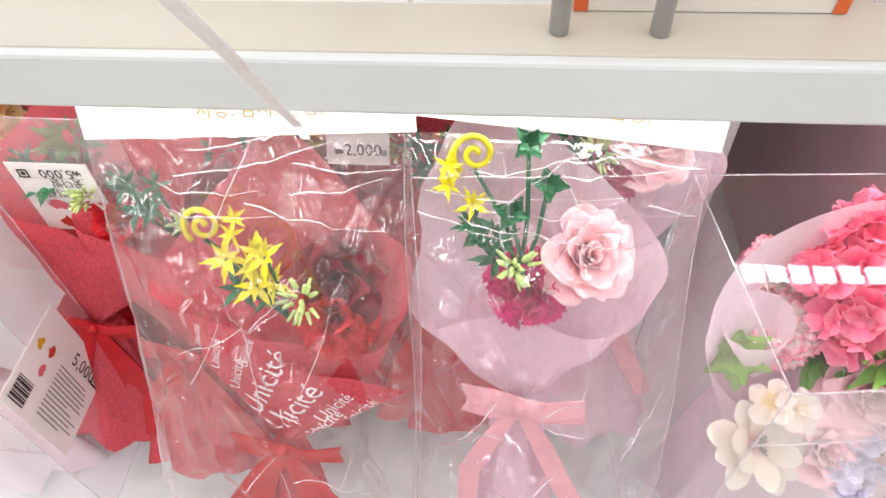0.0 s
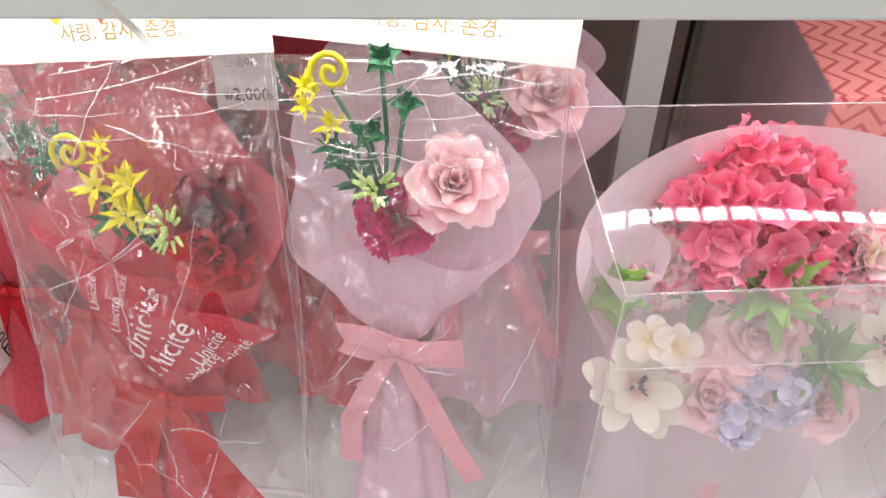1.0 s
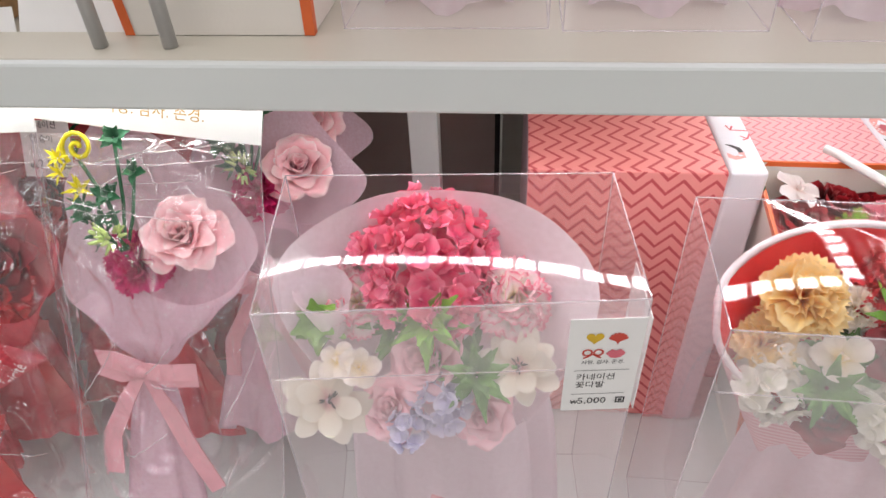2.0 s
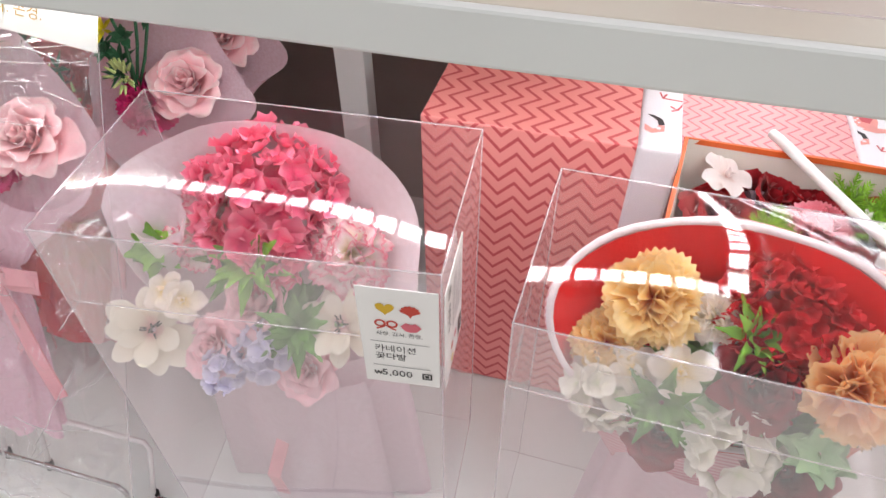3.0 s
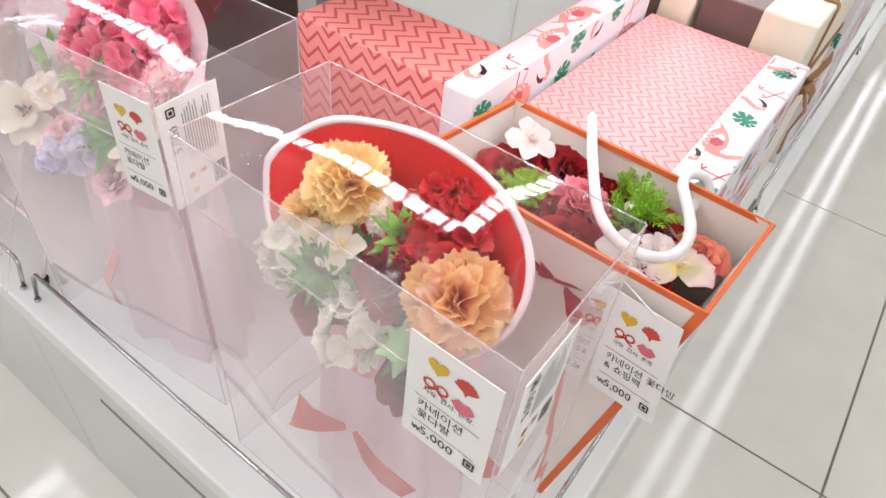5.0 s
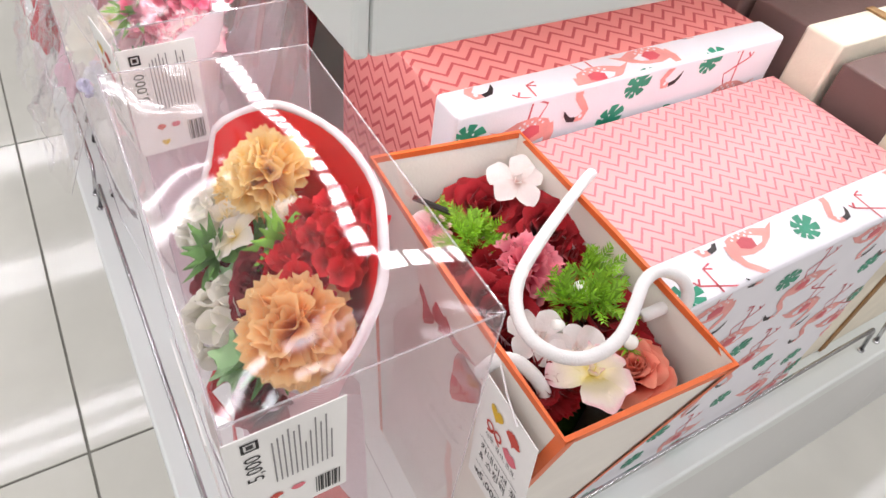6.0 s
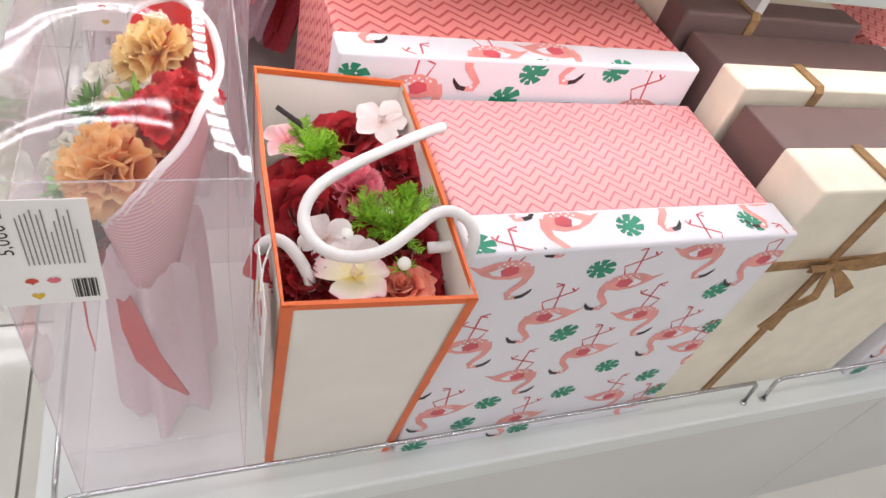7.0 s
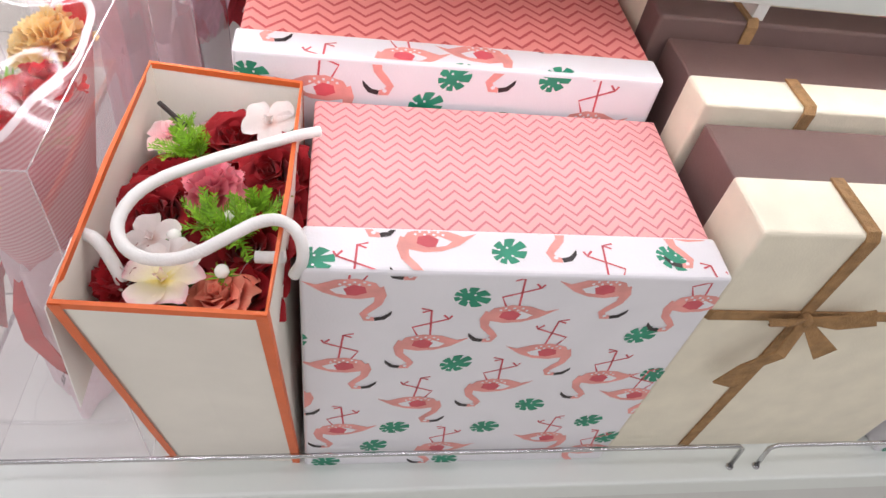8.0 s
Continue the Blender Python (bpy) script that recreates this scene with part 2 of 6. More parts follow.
P_HOTPINK = petal_mat("hot_pink_petal", [(0, "CC2C62"), (0.35, "F6608C"), (1, "FF9CB4")], 0.22)
P_PINKEDGE = petal_mat("white_petal_pink_rim", [(0, "FFEFB8"), (0.7, "FFF6F0"), (0.9, "FFDCE0"), (1, "F58CA4")], 0.2, 0.06)
P_PINKROSE = petal_mat("soft_pink_rose_petal", [(0, "EE9CAA"), (0.5, "FAC2CC"), (1, "FDD6DC")], 0.2)
P_PALEROSE = petal_mat("pale_pink_rose_petal", [(0, "F08E9A"), (0.5, "FBBCC2"), (0.85, "FFCFD2"), (1, "FFE6E4")], 0.2)
P_MAGENTA = petal_mat("magenta_petal", [(0, "96104C"), (0.6, "D01F6E"), (1, "E23C86")])
P_VIOLET = petal_mat("lilac_petal", [(0, "CCC6E4"), (1, "EAE6F4")])
P_WHITE = petal_mat("ivory_white_petal", [(0, "DDA0A0"), (0.35, "EDE2CC"), (1, "F0ECDC")])
P_IVORY = petal_mat("ivory_petal", [(0, "DDE4C4"), (0.3, "F2EFE0"), (1, "F8F5EC")])
P_CREAM = petal_mat("cream_petal", [(0, "F0D060"), (0.4, "F6E9CE"), (1, "FAF2E8")])
P_PETALWHITE = petal_mat("white_cloth_petal", [(0, "DDB8AC"), (0.3, "E8DAD6"), (1, "ECE3E0")], 0.25, 0.06)
P_BLUSH = petal_mat("blush_cream_petal", [(0, "E8D258"), (0.3, "EEE2B8"), (0.8, "F0DED4"), (1, "EEBEC4")], 0.25, 0.08)
P_ORANGE = petal_mat("peach_carnation_petal", [(0, "FF8A3C"), (0.35, "FFC062"), (0.7, "FFDC8C"), (1, "FFE8AE")], 0.35, 0.05)
P_SALMON = petal_mat("salmon_orange_carnation_petal", [(0, "FF7040"), (0.35, "FFA860"), (0.7, "FFC684"), (1, "FFDCA4")], 0.35, 0.05)
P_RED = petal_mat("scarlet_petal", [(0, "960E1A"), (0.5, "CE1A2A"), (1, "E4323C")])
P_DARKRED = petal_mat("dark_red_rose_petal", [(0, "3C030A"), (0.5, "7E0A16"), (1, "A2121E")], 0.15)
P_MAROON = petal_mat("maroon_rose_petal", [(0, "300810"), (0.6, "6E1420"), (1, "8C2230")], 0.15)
P_PINKCARN = petal_mat("pink_carnation_petal", [(0, "D8446C"), (0.6, "EC7890"), (1, "F59AA6")])
P_CORAL = petal_mat("coral_rose_petal", [(0, "D85040"), (0.6, "EE7C66"), (1, "F29C84")])

# ---- building helpers ----
ORG = {}


def thing(name, at, label, category, group="", kind=""):
    """An Empty at the base of a thing; its parts are built in world metres."""
    e = new(name)
    e.empty_display_size = 0.02
    e.location = at
    ORG[e] = Vector(at)
    return tagged(e, label, category, group, kind)


def part(name, bm, material, parent=None, label="", smooth=False, shadow=True):
    """Links a bmesh, given in world metres, as one mesh under a thing or part."""
    me = bpy.data.meshes.new(name)
    if parent is not None:
        org = ORG[parent]
        for v in bm.verts:
            v.co -= org
    for f in bm.faces:
        f.smooth = smooth
    bm.to_mesh(me)
    bm.free()
    me.materials.append(material)
    ob = new(name, me)
    if parent is not None:
        ob.parent = parent
        ORG[ob] = org
    if label:
        ob["label"] = label
    if not shadow:
        ob.visible_shadow = False
    return ob


def setting(name, bm, material, label, category):
    return tagged(part(name, bm, material), label, category, kind="structure")


def box(x0, x1, y0, y1, z0, z1, bevel=0.0, segs=2, bm=None):
    bm = bm or bmesh.new()
    r = bmesh.ops.create_cube(bm, size=1.0)
    for v in r["verts"]:
        v.co = Vector(((x0 + x1) / 2 + v.co.x * (x1 - x0), (y0 + y1) / 2 + v.co.y * (y1 - y0), (z0 + z1) / 2 + v.co.z * (z1 - z0)))
    if bevel:
        es = list({e for v in r["verts"] for e in v.link_edges})
        bmesh.ops.bevel(bm, geom=es, offset=bevel, segments=segs, affect="EDGES", profile=0.5)
    return bm


def metre_uv(bm, turn=False):
    """UVs in metres, by the way each face looks."""
    layer = bm.loops.layers.uv.new("UVMap")
    for f in bm.faces:
        n = f.normal
        ax = max(range(3), key=lambda i: abs(n[i]))
        for lp in f.loops:
            c = lp.vert.co
            if ax == 2:
                lp[layer].uv = (c.y, c.x)
            elif ax == 1:
                lp[layer].uv = (c.x, c.z)
            else:
                lp[layer].uv = (c.y, c.z)
    return bm


def tube(points, radius, sides=8, bm=None, taper=1.0, smooth_steps=0, closed=False):
    """A round wire or rope along a line of points."""
    bm = bm or bmesh.new()
    pts = [Vector(p) for p in points]
    for _ in range(smooth_steps):
        new_pts = [pts[0]]
        for a, b in zip(pts, pts[1:]):
            new_pts += [a.lerp(b, 0.25), a.lerp(b, 0.75)]
        pts = new_pts + [pts[-1]]
    rings = []
    up = Vector((0.31, 0.52, 0.79))
    for i, p in enumerate(pts):
        d = (pts[min(i + 1, len(pts) - 1)] - pts[max(i - 1, 0)]).normalized()
        s = d.cross(up).normalized()
        if s.length < 0.1:
            s = d.orthogonal().normalized()
        t = s.cross(d).normalized()
        up = t
        r = radius * (1 + (taper - 1) * i / max(1, len(pts) - 1))
        rings.append([bm.verts.new(p + r * (math.cos(a) * s + math.sin(a) * t)) for a in [2 * math.pi * k / sides for k in range(sides)]])
    for a, b in zip(rings, rings[1:]):
        for k in range(sides):
            bm.faces.new((a[k], a[(k + 1) % sides], b[(k + 1) % sides], b[k]))
    bm.faces.new(rings[0][::-1])
    bm.faces.new(rings[-1])
    return bm


def strip(points, width, across, bm=None, thick=0.0006):
    """A ribbon along a line of points, with a small thickness."""
    bm = bm or bmesh.new()
    pts = [Vector(p) for p in points]
    rows = []
    for i, p in enumerate(pts):
        d = (pts[min(i + 1, len(pts) - 1)] - pts[max(i - 1, 0)]).normalized()
        a = Vector(across)
        a = (a - a.dot(d) * d).normalized()
        n = d.cross(a) * thick
        w = width[i] if isinstance(width, (list, tuple)) else width
        rows.append([bm.verts.new(p + a * w / 2 + n), bm.verts.new(p - a * w / 2 + n), bm.verts.new(p - a * w / 2 - n), bm.verts.new(p + a * w / 2 - n)])
    for a, b in zip(rows, rows[1:]):
        for k in range(4):
            bm.faces.new((a[k], a[(k + 1) % 4], b[(k + 1) % 4], b[k]))
    bm.faces.new(rows[0][::-1])
    bm.faces.new(rows[-1])
    return bm


def polygon(pts2, origin, ex, ey, bm=None, lift=0.0):
    """A flat outline in the plane of ex and ey."""
    bm = bm or bmesh.new()
    o, ex, ey = Vector(origin), Vector(ex), Vector(ey)
    n = ex.cross(ey).normalized() * lift
    vs = [bm.verts.new(o + ex * x + ey * y + n) for x, y in pts2]
    bm.faces.new(vs)
    return bm


def stroke2(pts2, width):
    """The outline of a flat stroke; width may be a list."""
    left, right = [], []
    for i, (x, y) in enumerate(pts2):
        x0, y0 = pts2[max(0, i - 1)]
        x1, y1 = pts2[min(len(pts2) - 1, i + 1)]
        dx, dy = x1 - x0, y1 - y0
        d = math.hypot(dx, dy) or 1
        w = (width[i] if isinstance(width, (list, tuple)) else width) / 2
        left.append((x - dy / d * w, y + dx / d * w))
        right.append((x + dy / d * w, y - dx / d * w))
    return left + right[::-1]


def words(text, size, origin, ex, ey, bm=None, lift=0.0003, align="LEFT"):
    """Printed words, in the built-in font, as flat faces."""
    cu = bpy.data.curves.new("words", "FONT")
    cu.body, cu.size, cu.align_x, cu.resolution_u = text, size, align, 2
    tmp = bpy.data.objects.new("words", cu)
    scene.collection.objects.link(tmp)
    dg = bpy.context.evaluated_depsgraph_get()
    dg.update()
    me = bpy.data.meshes.new_from_object(tmp.evaluated_get(dg))
    bpy.data.objects.remove(tmp)
    bm = bm or bmesh.new()
    o, ex, ey = Vector(origin), Vector(ex).normalized(), Vector(ey).normalized()
    n = ex.cross(ey).normalized() * lift
    vs = [bm.verts.new(o + ex * v.co.x + ey * v.co.y + n) for v in me.vertices]
    for p in me.polygons:
        try:
            bm.faces.new([vs[i] for i in p.vertices])
        except ValueError:
            pass
    bpy.data.meshes.remove(me)
    return bm


def facing(n, twist=0.0):
    """The turn that brings +z to n."""
    return Vector(n).normalized().to_track_quat("Z", "Y").to_matrix().to_4x4() @ Matrix.Rotation(twist, 4, "Z")


def petal(bm, layer, m, length, width, cup=0.0, cross=0.0, ruffle=0.0, freq=3.0, wide=False, nu=6, nv=4, rnd=random):
    """One petal: base at the origin, growing along +y, its face to +z."""
    ph = rnd.uniform(0, 6.28)
    grid = []
    for j in range(nv + 1):
        r = j / nv
        if wide:
            w = width * (0.25 + 0.75 * math.sin(min(1.0, r * 1.35) * math.pi / 2))
        else:
            w = width * max(0.12, math.sin(math.pi * (0.08 + 0.82 * r)) ** 0.7)
        row = []
        for i in range(nu + 1):
            s = 2 * i / nu - 1
            y = length * r * (1 - (0.26 if wide else 0.3) * s * s * r)
            z = cup * length * r * r + cross * width * s * s * r + ruffle * math.sin(freq * s * 3.14 + ph) * r * r
            row.append(bm.verts.new(m @ Vector((w * s, y, z))))
        grid.append(row)
    for j in range(nv):
        for i in range(nu):
            f = bm.faces.new((grid[j][i], grid[j][i + 1], grid[j + 1][i + 1], grid[j + 1][i]))
            for lp, rr in zip(f.loops, (j, j, j + 1, j + 1)):
                lp[layer].uv = (0.5, rr / nv)


def bloom(layers, at, n, seed, bm=None):
    """A flower out of layers of petals: (count, lift angle, start radius, height, settings of petal())."""
    rnd = random.Random(seed)
    bm = bm or bmesh.new()
    layer = bm.loops.layers.uv.get("UVMap") or bm.loops.layers.uv.new("UVMap")
    base = Matrix.Translation(at) @ facing(n, rnd.uniform(0, 6.28))
    for count, lift, start, height, kw in layers:
        off = rnd.uniform(0, 6.28)
        for k in range(count):
            a = off + 2 * math.pi * k / count + rnd.uniform(-0.25, 0.25)
            el = radians(lift + rnd.uniform(-7, 7))
            sc = rnd.uniform(0.88, 1.12)
            m = base @ Matrix.Rotation(a, 4, "Z") @ Matrix.Translation((0, start, height)) @ Matrix.Rotation(el, 4, "X") @ Matrix.Scale(sc, 4)
            petal(bm, layer, m, rnd=rnd, **kw)
    return bm


def frill(bm, layer, m, length, spread, ruffle, rnd, cup=-0.2, nu=20, nv=4):
    """A fan-shaped ruffled petal with a pinked rim, growing along +y."""
    p1, p2 = rnd.uniform(0, 6.28), rnd.uniform(0, 6.28)
    k1, k2 = rnd.uniform(3.5, 6), rnd.uniform(9, 12)
    grid = []
    for j in range(nv + 1):
        v = 0.06 + 0.94 * j / nv
        row = []
        for i in range(nu + 1):
            a = 2 * i / nu - 1
            q = length * v * (1 - 0.10 * a * a * v)
            if j == nv:
                q *= 1 - 0.075 * (i % 2) + rnd.uniform(-0.02, 0.02)
            z = ruffle * v * v * (math.sin(k1 * a + p1) + 0.35 * math.sin(k2 * a + p2)) + cup * length * v * v
            row.append(bm.verts.new(m @ Vector((q * math.sin(a * spread), q * math.cos(a * spread), z))))
        grid.append(row)
    for j in range(nv):
        for i in range(nu):
            f = bm.faces.new((grid[j][i], grid[j][i + 1], grid[j + 1][i + 1], grid[j + 1][i]))
            for lp, rr in zip(f.loops, (j, j, j + 1, j + 1)):
                lp[layer].uv = (0.5, rr / nv)


def carnation(at, n, r, seed):
    """A frilled dome of pinked petals."""
    rnd = random.Random(seed)
    bm = bmesh.new()
    layer = bm.loops.layers.uv.new("UVMap")
    base = Matrix.Translation(at) @ facing(n, rnd.uniform(0, 6.28))
    for count, lift, ln, sp in ((6, 6, 1.0, 0.8), (6, 22, 0.98, 0.78), (6, 38, 0.94, 0.75), (5, 54, 0.9, 0.75), (5, 68, 0.84, 0.8), (4, 80, 0.78, 0.8)):
        off = rnd.uniform(0, 6.28)
        for k in range(count):
            a = off + 2 * math.pi * k / count + rnd.uniform(-0.45, 0.45)
            m = base @ Matrix.Rotation(a, 4, "Z") @ Matrix.Translation((0, r * 0.03, -r * 0.2)) @ Matrix.Rotation(radians(lift + rnd.uniform(-12, 12)), 4, "X") @ Matrix.Rotation(rnd.uniform(-0.6, 0.6), 4, "Y")
            frill(bm, layer, m, r * ln * rnd.uniform(0.86, 1.08), sp * rnd.uniform(0.75, 1.25), r * rnd.uniform(0.10, 0.20), rnd, cup=rnd.uniform(-0.28, 0.05))
    return bm


def rose_petal(bm, layer, m, length, width, wrapped, curl, rnd, nu=8, nv=7):
    """A broad rose petal that wraps round the heart and rolls back at its rim."""
    ph, lean = rnd.uniform(0, 6.28), rnd.uniform(-0.12, 0.12)
    grid = []
    for j in range(nv + 1):
        v = j / nv
        w = width * (0.35 + 0.65 * math.sin(min(1.0, v * 1.25) * math.pi / 2)) * (1 - 0.22 * max(0.0, v - 0.72) ** 2 / 0.08)
        row = []
        for i in range(nu + 1):
            a = 2 * i / nu - 1
            y = length * v * (1 - 0.14 * a ** 4 * v + 0.05 * v * math.sin(5 * a + ph)) + lean * w * a * v
            roll = curl * length * max(0.0, v - 0.55) ** 2 * 3.2 * (1 + 0.45 * math.sin(2.6 * a + ph))
            z = wrapped * width * a * a * (0.4 + 0.6 * v) - roll + 0.05 * length * v * v * math.sin(4.5 * a + 2 * ph)
            row.append(bm.verts.new(m @ Vector((w * a, y - roll * 0.35, z))))
        grid.append(row)
    for j in range(nv):
        for i in range(nu):
            f = bm.faces.new((grid[j][i], grid[j][i + 1], grid[j + 1][i + 1], grid[j + 1][i]))
            for lp, rr in zip(f.loops, (j, j, j + 1, j + 1)):
                lp[layer].uv = (0.5, rr / nv)


def rose(at, n, r, seed, petals=24):
    """A rose: petals set in a spiral, from the tight heart to the open outer ones."""
    rnd = random.Random(seed)
    bm = bmesh.new()
    layer = bm.loops.layers.uv.new("UVMap")
    base = Matrix.Translation(at) @ facing(n, rnd.uniform(0, 6.28))
    for k in range(petals):
        t = k / (petals - 1)
        a = k * 2.4 + rnd.uniform(-0.25, 0.25)
        lift = 90 - 56 * t ** 1.5 + rnd.uniform(-9, 9)
        start = r * (0.03 + 0.34 * t)
        m = base @ Matrix.Rotation(a, 4, "Z") @ Matrix.Translation((0, start, -r * (0.36 + 0.16 * t))) @ Matrix.Rotation(radians(lift), 4, "X")
        rose_petal(bm, layer, m, r * (0.62 + 0.16 * t) * rnd.uniform(0.93, 1.07), r * (0.16 + 0.40 * t ** 0.8), 1.0 - 0.72 * t, 0.12 + 0.55 * t, rnd)
    return bm


def cluster(at, n, r, seed, florets=34, petals=4, size=0.3, squash=0.62):
    """A dome of small four-petalled florets."""
    rnd = random.Random(seed)
    bm = bmesh.new()
    turn = facing(n)
    for k in range(florets):
        z = 1 - (k + 0.5) / florets * 0.95
        a = k * 2.399963 + rnd.uniform(-0.2, 0.2)
        q = math.sqrt(max(0, 1 - z * z))
        d = Vector((q * math.cos(a), q * math.sin(a), z * squash))
        dn = (turn @ d).normalized()
        p = Vector(at) + (turn @ d) * r * rnd.uniform(0.74, 1.08) - turn @ Vector((0, 0, r * squash * 0.45))
        bloom([(petals, 14, 0, 0, dict(length=r * size, width=r * size * 0.60, cup=0.18, cross=0.25, ruffle=r * 0.045, freq=1.6, nu=6, nv=3, wide=True))], p, dn + Vector((rnd.uniform(-.55, .55), rnd.uniform(-.55, .55), rnd.uniform(-.35, .55))), seed * 100 + k, bm)
    return bm


def daisy(at, n, r, seed, count=9, width=0.27):
    return bloom([(count, 16, r * 0.08, 0, dict(length=r, width=r * width, cup=-0.12, cross=0.25, nu=6, nv=5, wide=True)),
                  (count - 3, 34, r * 0.06, 0.001, dict(length=r * 0.8, width=r * width * 0.9, cup=-0.15, cross=0.25, nu=6, nv=5, wide=True))], Vector(at), n, seed)


def sprig(at, n, r, seed, count=12, width=0.15, lifts=(15, 40, 62)):
    L = [(count // len(lifts) + 1, lf, r * 0.05, 0, dict(length=r * (1 - 0.1 * i), width=r * width, cup=-0.18, cross=0.35, nu=4, nv=5)) for i, lf in enumerate(lifts)]
    return bloom(L, Vector(at), n, seed)


def fern(at, n, r, seed, branches=14):
    """Feathery conifer-like foliage."""
    rnd = random.Random(seed)
    bm = bmesh.new()
    layer = bm.loops.layers.uv.new("UVMap")
    base = Matrix.Translation(at) @ facing(n)
    for k in range(branches):
        a, el = 2 * math.pi * k / branches + rnd.uniform(-.3, .3), radians(rnd.uniform(15, 60))
        m = base @ Matrix.Rotation(a, 4, "Z") @ Matrix.Rotation(el, 4, "X")
        ln = r * rnd.uniform(0.75, 1.1)
        petal(bm, layer, m, length=ln, width=r * 0.035, nu=2, nv=3, rnd=rnd)
        for s in range(2, 11):
            for side in (-1, 1):
                mm = m @ Matrix.Translation((0, ln * s / 11, 0)) @ Matrix.Rotation(side * rnd.uniform(0.6, 0.9), 4, "Z") @ Matrix.Rotation(rnd.uniform(-0.3, 0.5), 4, "X")
                petal(bm, layer, mm, length=r * (0.40 - 0.022 * s), width=r * 0.032, nu=2, nv=2, rnd=rnd)
    return bm


def buds(at, n, r, seed, count=16):
    """A cluster of long pale buds."""
    rnd = random.Random(seed)
    bm = bmesh.new()
    turn = facing(n)
    for k in range(count):
        a, el = rnd.uniform(0, 6.28), rnd.uniform(0.1, 1.2)
        d = turn @ Vector((math.cos(a) * math.sin(el), math.sin(a) * math.sin(el), math.cos(el)))
        p = Vector(at) + d * r * 0.55
        tube([p, p + d * r * 0.2, p + d * r * 0.4, p + d * r * 0.52], r * 0.1, 6, bm, taper=0.45)
    return bm


def ball(at, r, bm=None, seg=10):
    bm = bm or bmesh.new()
    bmesh.ops.create_uvsphere(bm, u_segments=seg, v_segments=seg // 2 + 2, radius=r, matrix=Matrix.Translation(at))
    return bm


def cone_wrap(neck, centre, rx, ry, slope, nx=48, nv=10, front_drop=0.0, ripple=0.004, seed=1, wave=9, start=0.12, arc=(0.0, 1.0), back=0.0, sides=0.0):
    """Wrapping paper: a shell from the tied neck up to a tilted oval rim. slope: direction of the rim's back."""
    rnd = random.Random(seed)
    p1, p2 = rnd.uniform(0, 6), rnd.uniform(0, 6)
    bm = bmesh.new()
    neck, centre, S = Vector(neck), Vector(centre), Vector(slope).normalized()
    up = Vector((1, 0, 0)).cross(S)
    grid, rim = [], []
    a0, a1 = arc
    closed = a1 - a0 > 0.999
    n = nx if closed else nx + 1
    for i in range(n):
        th = 2 * math.pi * (a0 + (a1 - a0) * i / nx) - math.pi / 2
        c, s = math.cos(th), math.sin(th)
        lift = (ripple * math.sin(wave * th + p1) + ripple * 0.6 * math.sin(2.3 * wave * th + p2))
        end = centre + Vector((1, 0, 0)) * rx * c + S * (ry * s) + up * (lift - front_drop * max(0, -s) + back * max(0, s) ** 2 + sides * c * c)
        rim.append(end)
        col = []
        for j in range(nv + 1):
            v = start + (1 - start) * j / nv
            q = v ** 0.8
            p = neck.lerp(end, v)
            axis = neck.lerp(centre, v)
            p = axis + (p - axis) * (q / v)
            p = p + (p - axis).normalized() * ripple * 0.5 * math.sin(wave * th + p1 + 3 * v) * v
            col.append(bm.verts.new(p))
        grid.append(col)
    for i in range(nx if closed else n - 1):
        a, b = grid[i], grid[(i + 1) % n]
        for j in range(nv):
            bm.faces.new((a[j], b[j], b[j + 1], a[j + 1]))
    return bm, rim


def skirt(neck, axis, rx, length, seed, front, ripple=0.004, flat=0.5, r0=0.3):
    """The gathered tail of paper or ribbon under the neck."""
    rnd = random.Random(seed)
    bm = bmesh.new()
    neck, A, F = Vector(neck), Vector(axis).normalized(), Vector(front).normalized()
    p1 = rnd.uniform(0, 6)
    n, nv = 40, 8
    grid = []
    for i in range(n):
        th = 2 * math.pi * i / n
        col = []
        for j in range(nv + 1):
            v = j / nv
            r = rx * (r0 + (1 - r0) * v ** 0.7)
            w = 1 + 0.16 * math.sin(7 * th + p1) + 0.08 * math.sin(13 * th)
            col.append(bm.verts.new(neck - A * length * v * (1 + 0.04 * math.sin(5 * th)) + Vector((1, 0, 0)) * r * w * math.cos(th) + F * r * w * flat * math.sin(th)))
        grid.append(col)
    for i in range(n):
        a, b = grid[i], grid[(i + 1) % n]
        for j in range(nv):
            bm.faces.new((a[j], b[j], b[j + 1], a[j + 1]))
    return bm

# ---- the shop: floor, ceiling, walls ----
TILE, GX, GY = 0.73, 0.906, 0.035
setting("ground", box(-6, 5, -4, 10, FLOOR - 0.05, FLOOR - 0.003), M_GROUT, "grey tile joints under the shop floor", "floor")
setting("ceiling", box(-6, 5, -4, 10, CEIL, CEIL + 0.1), M_WALL, "white shop ceiling with long tube lamps", "ceiling")
setting("wall_north", box(-6, 5, 10, 10.1, FLOOR, CEIL), M_WALL, "plain white shop wall", "wall")
setting("wall_south", box(-6, 5, -4.1, -4, FLOOR, CEIL), M_WALL, "plain white shop wall", "wall")
setting("wall_west", box(-6.1, -6, -4, 10, FLOOR, CEIL), M_WALL, "plain white shop wall", "wall")
setting("wall_east", box(5, 5.1, -4, 10, FLOOR, CEIL), M_WALL, "plain white shop wall", "wall")

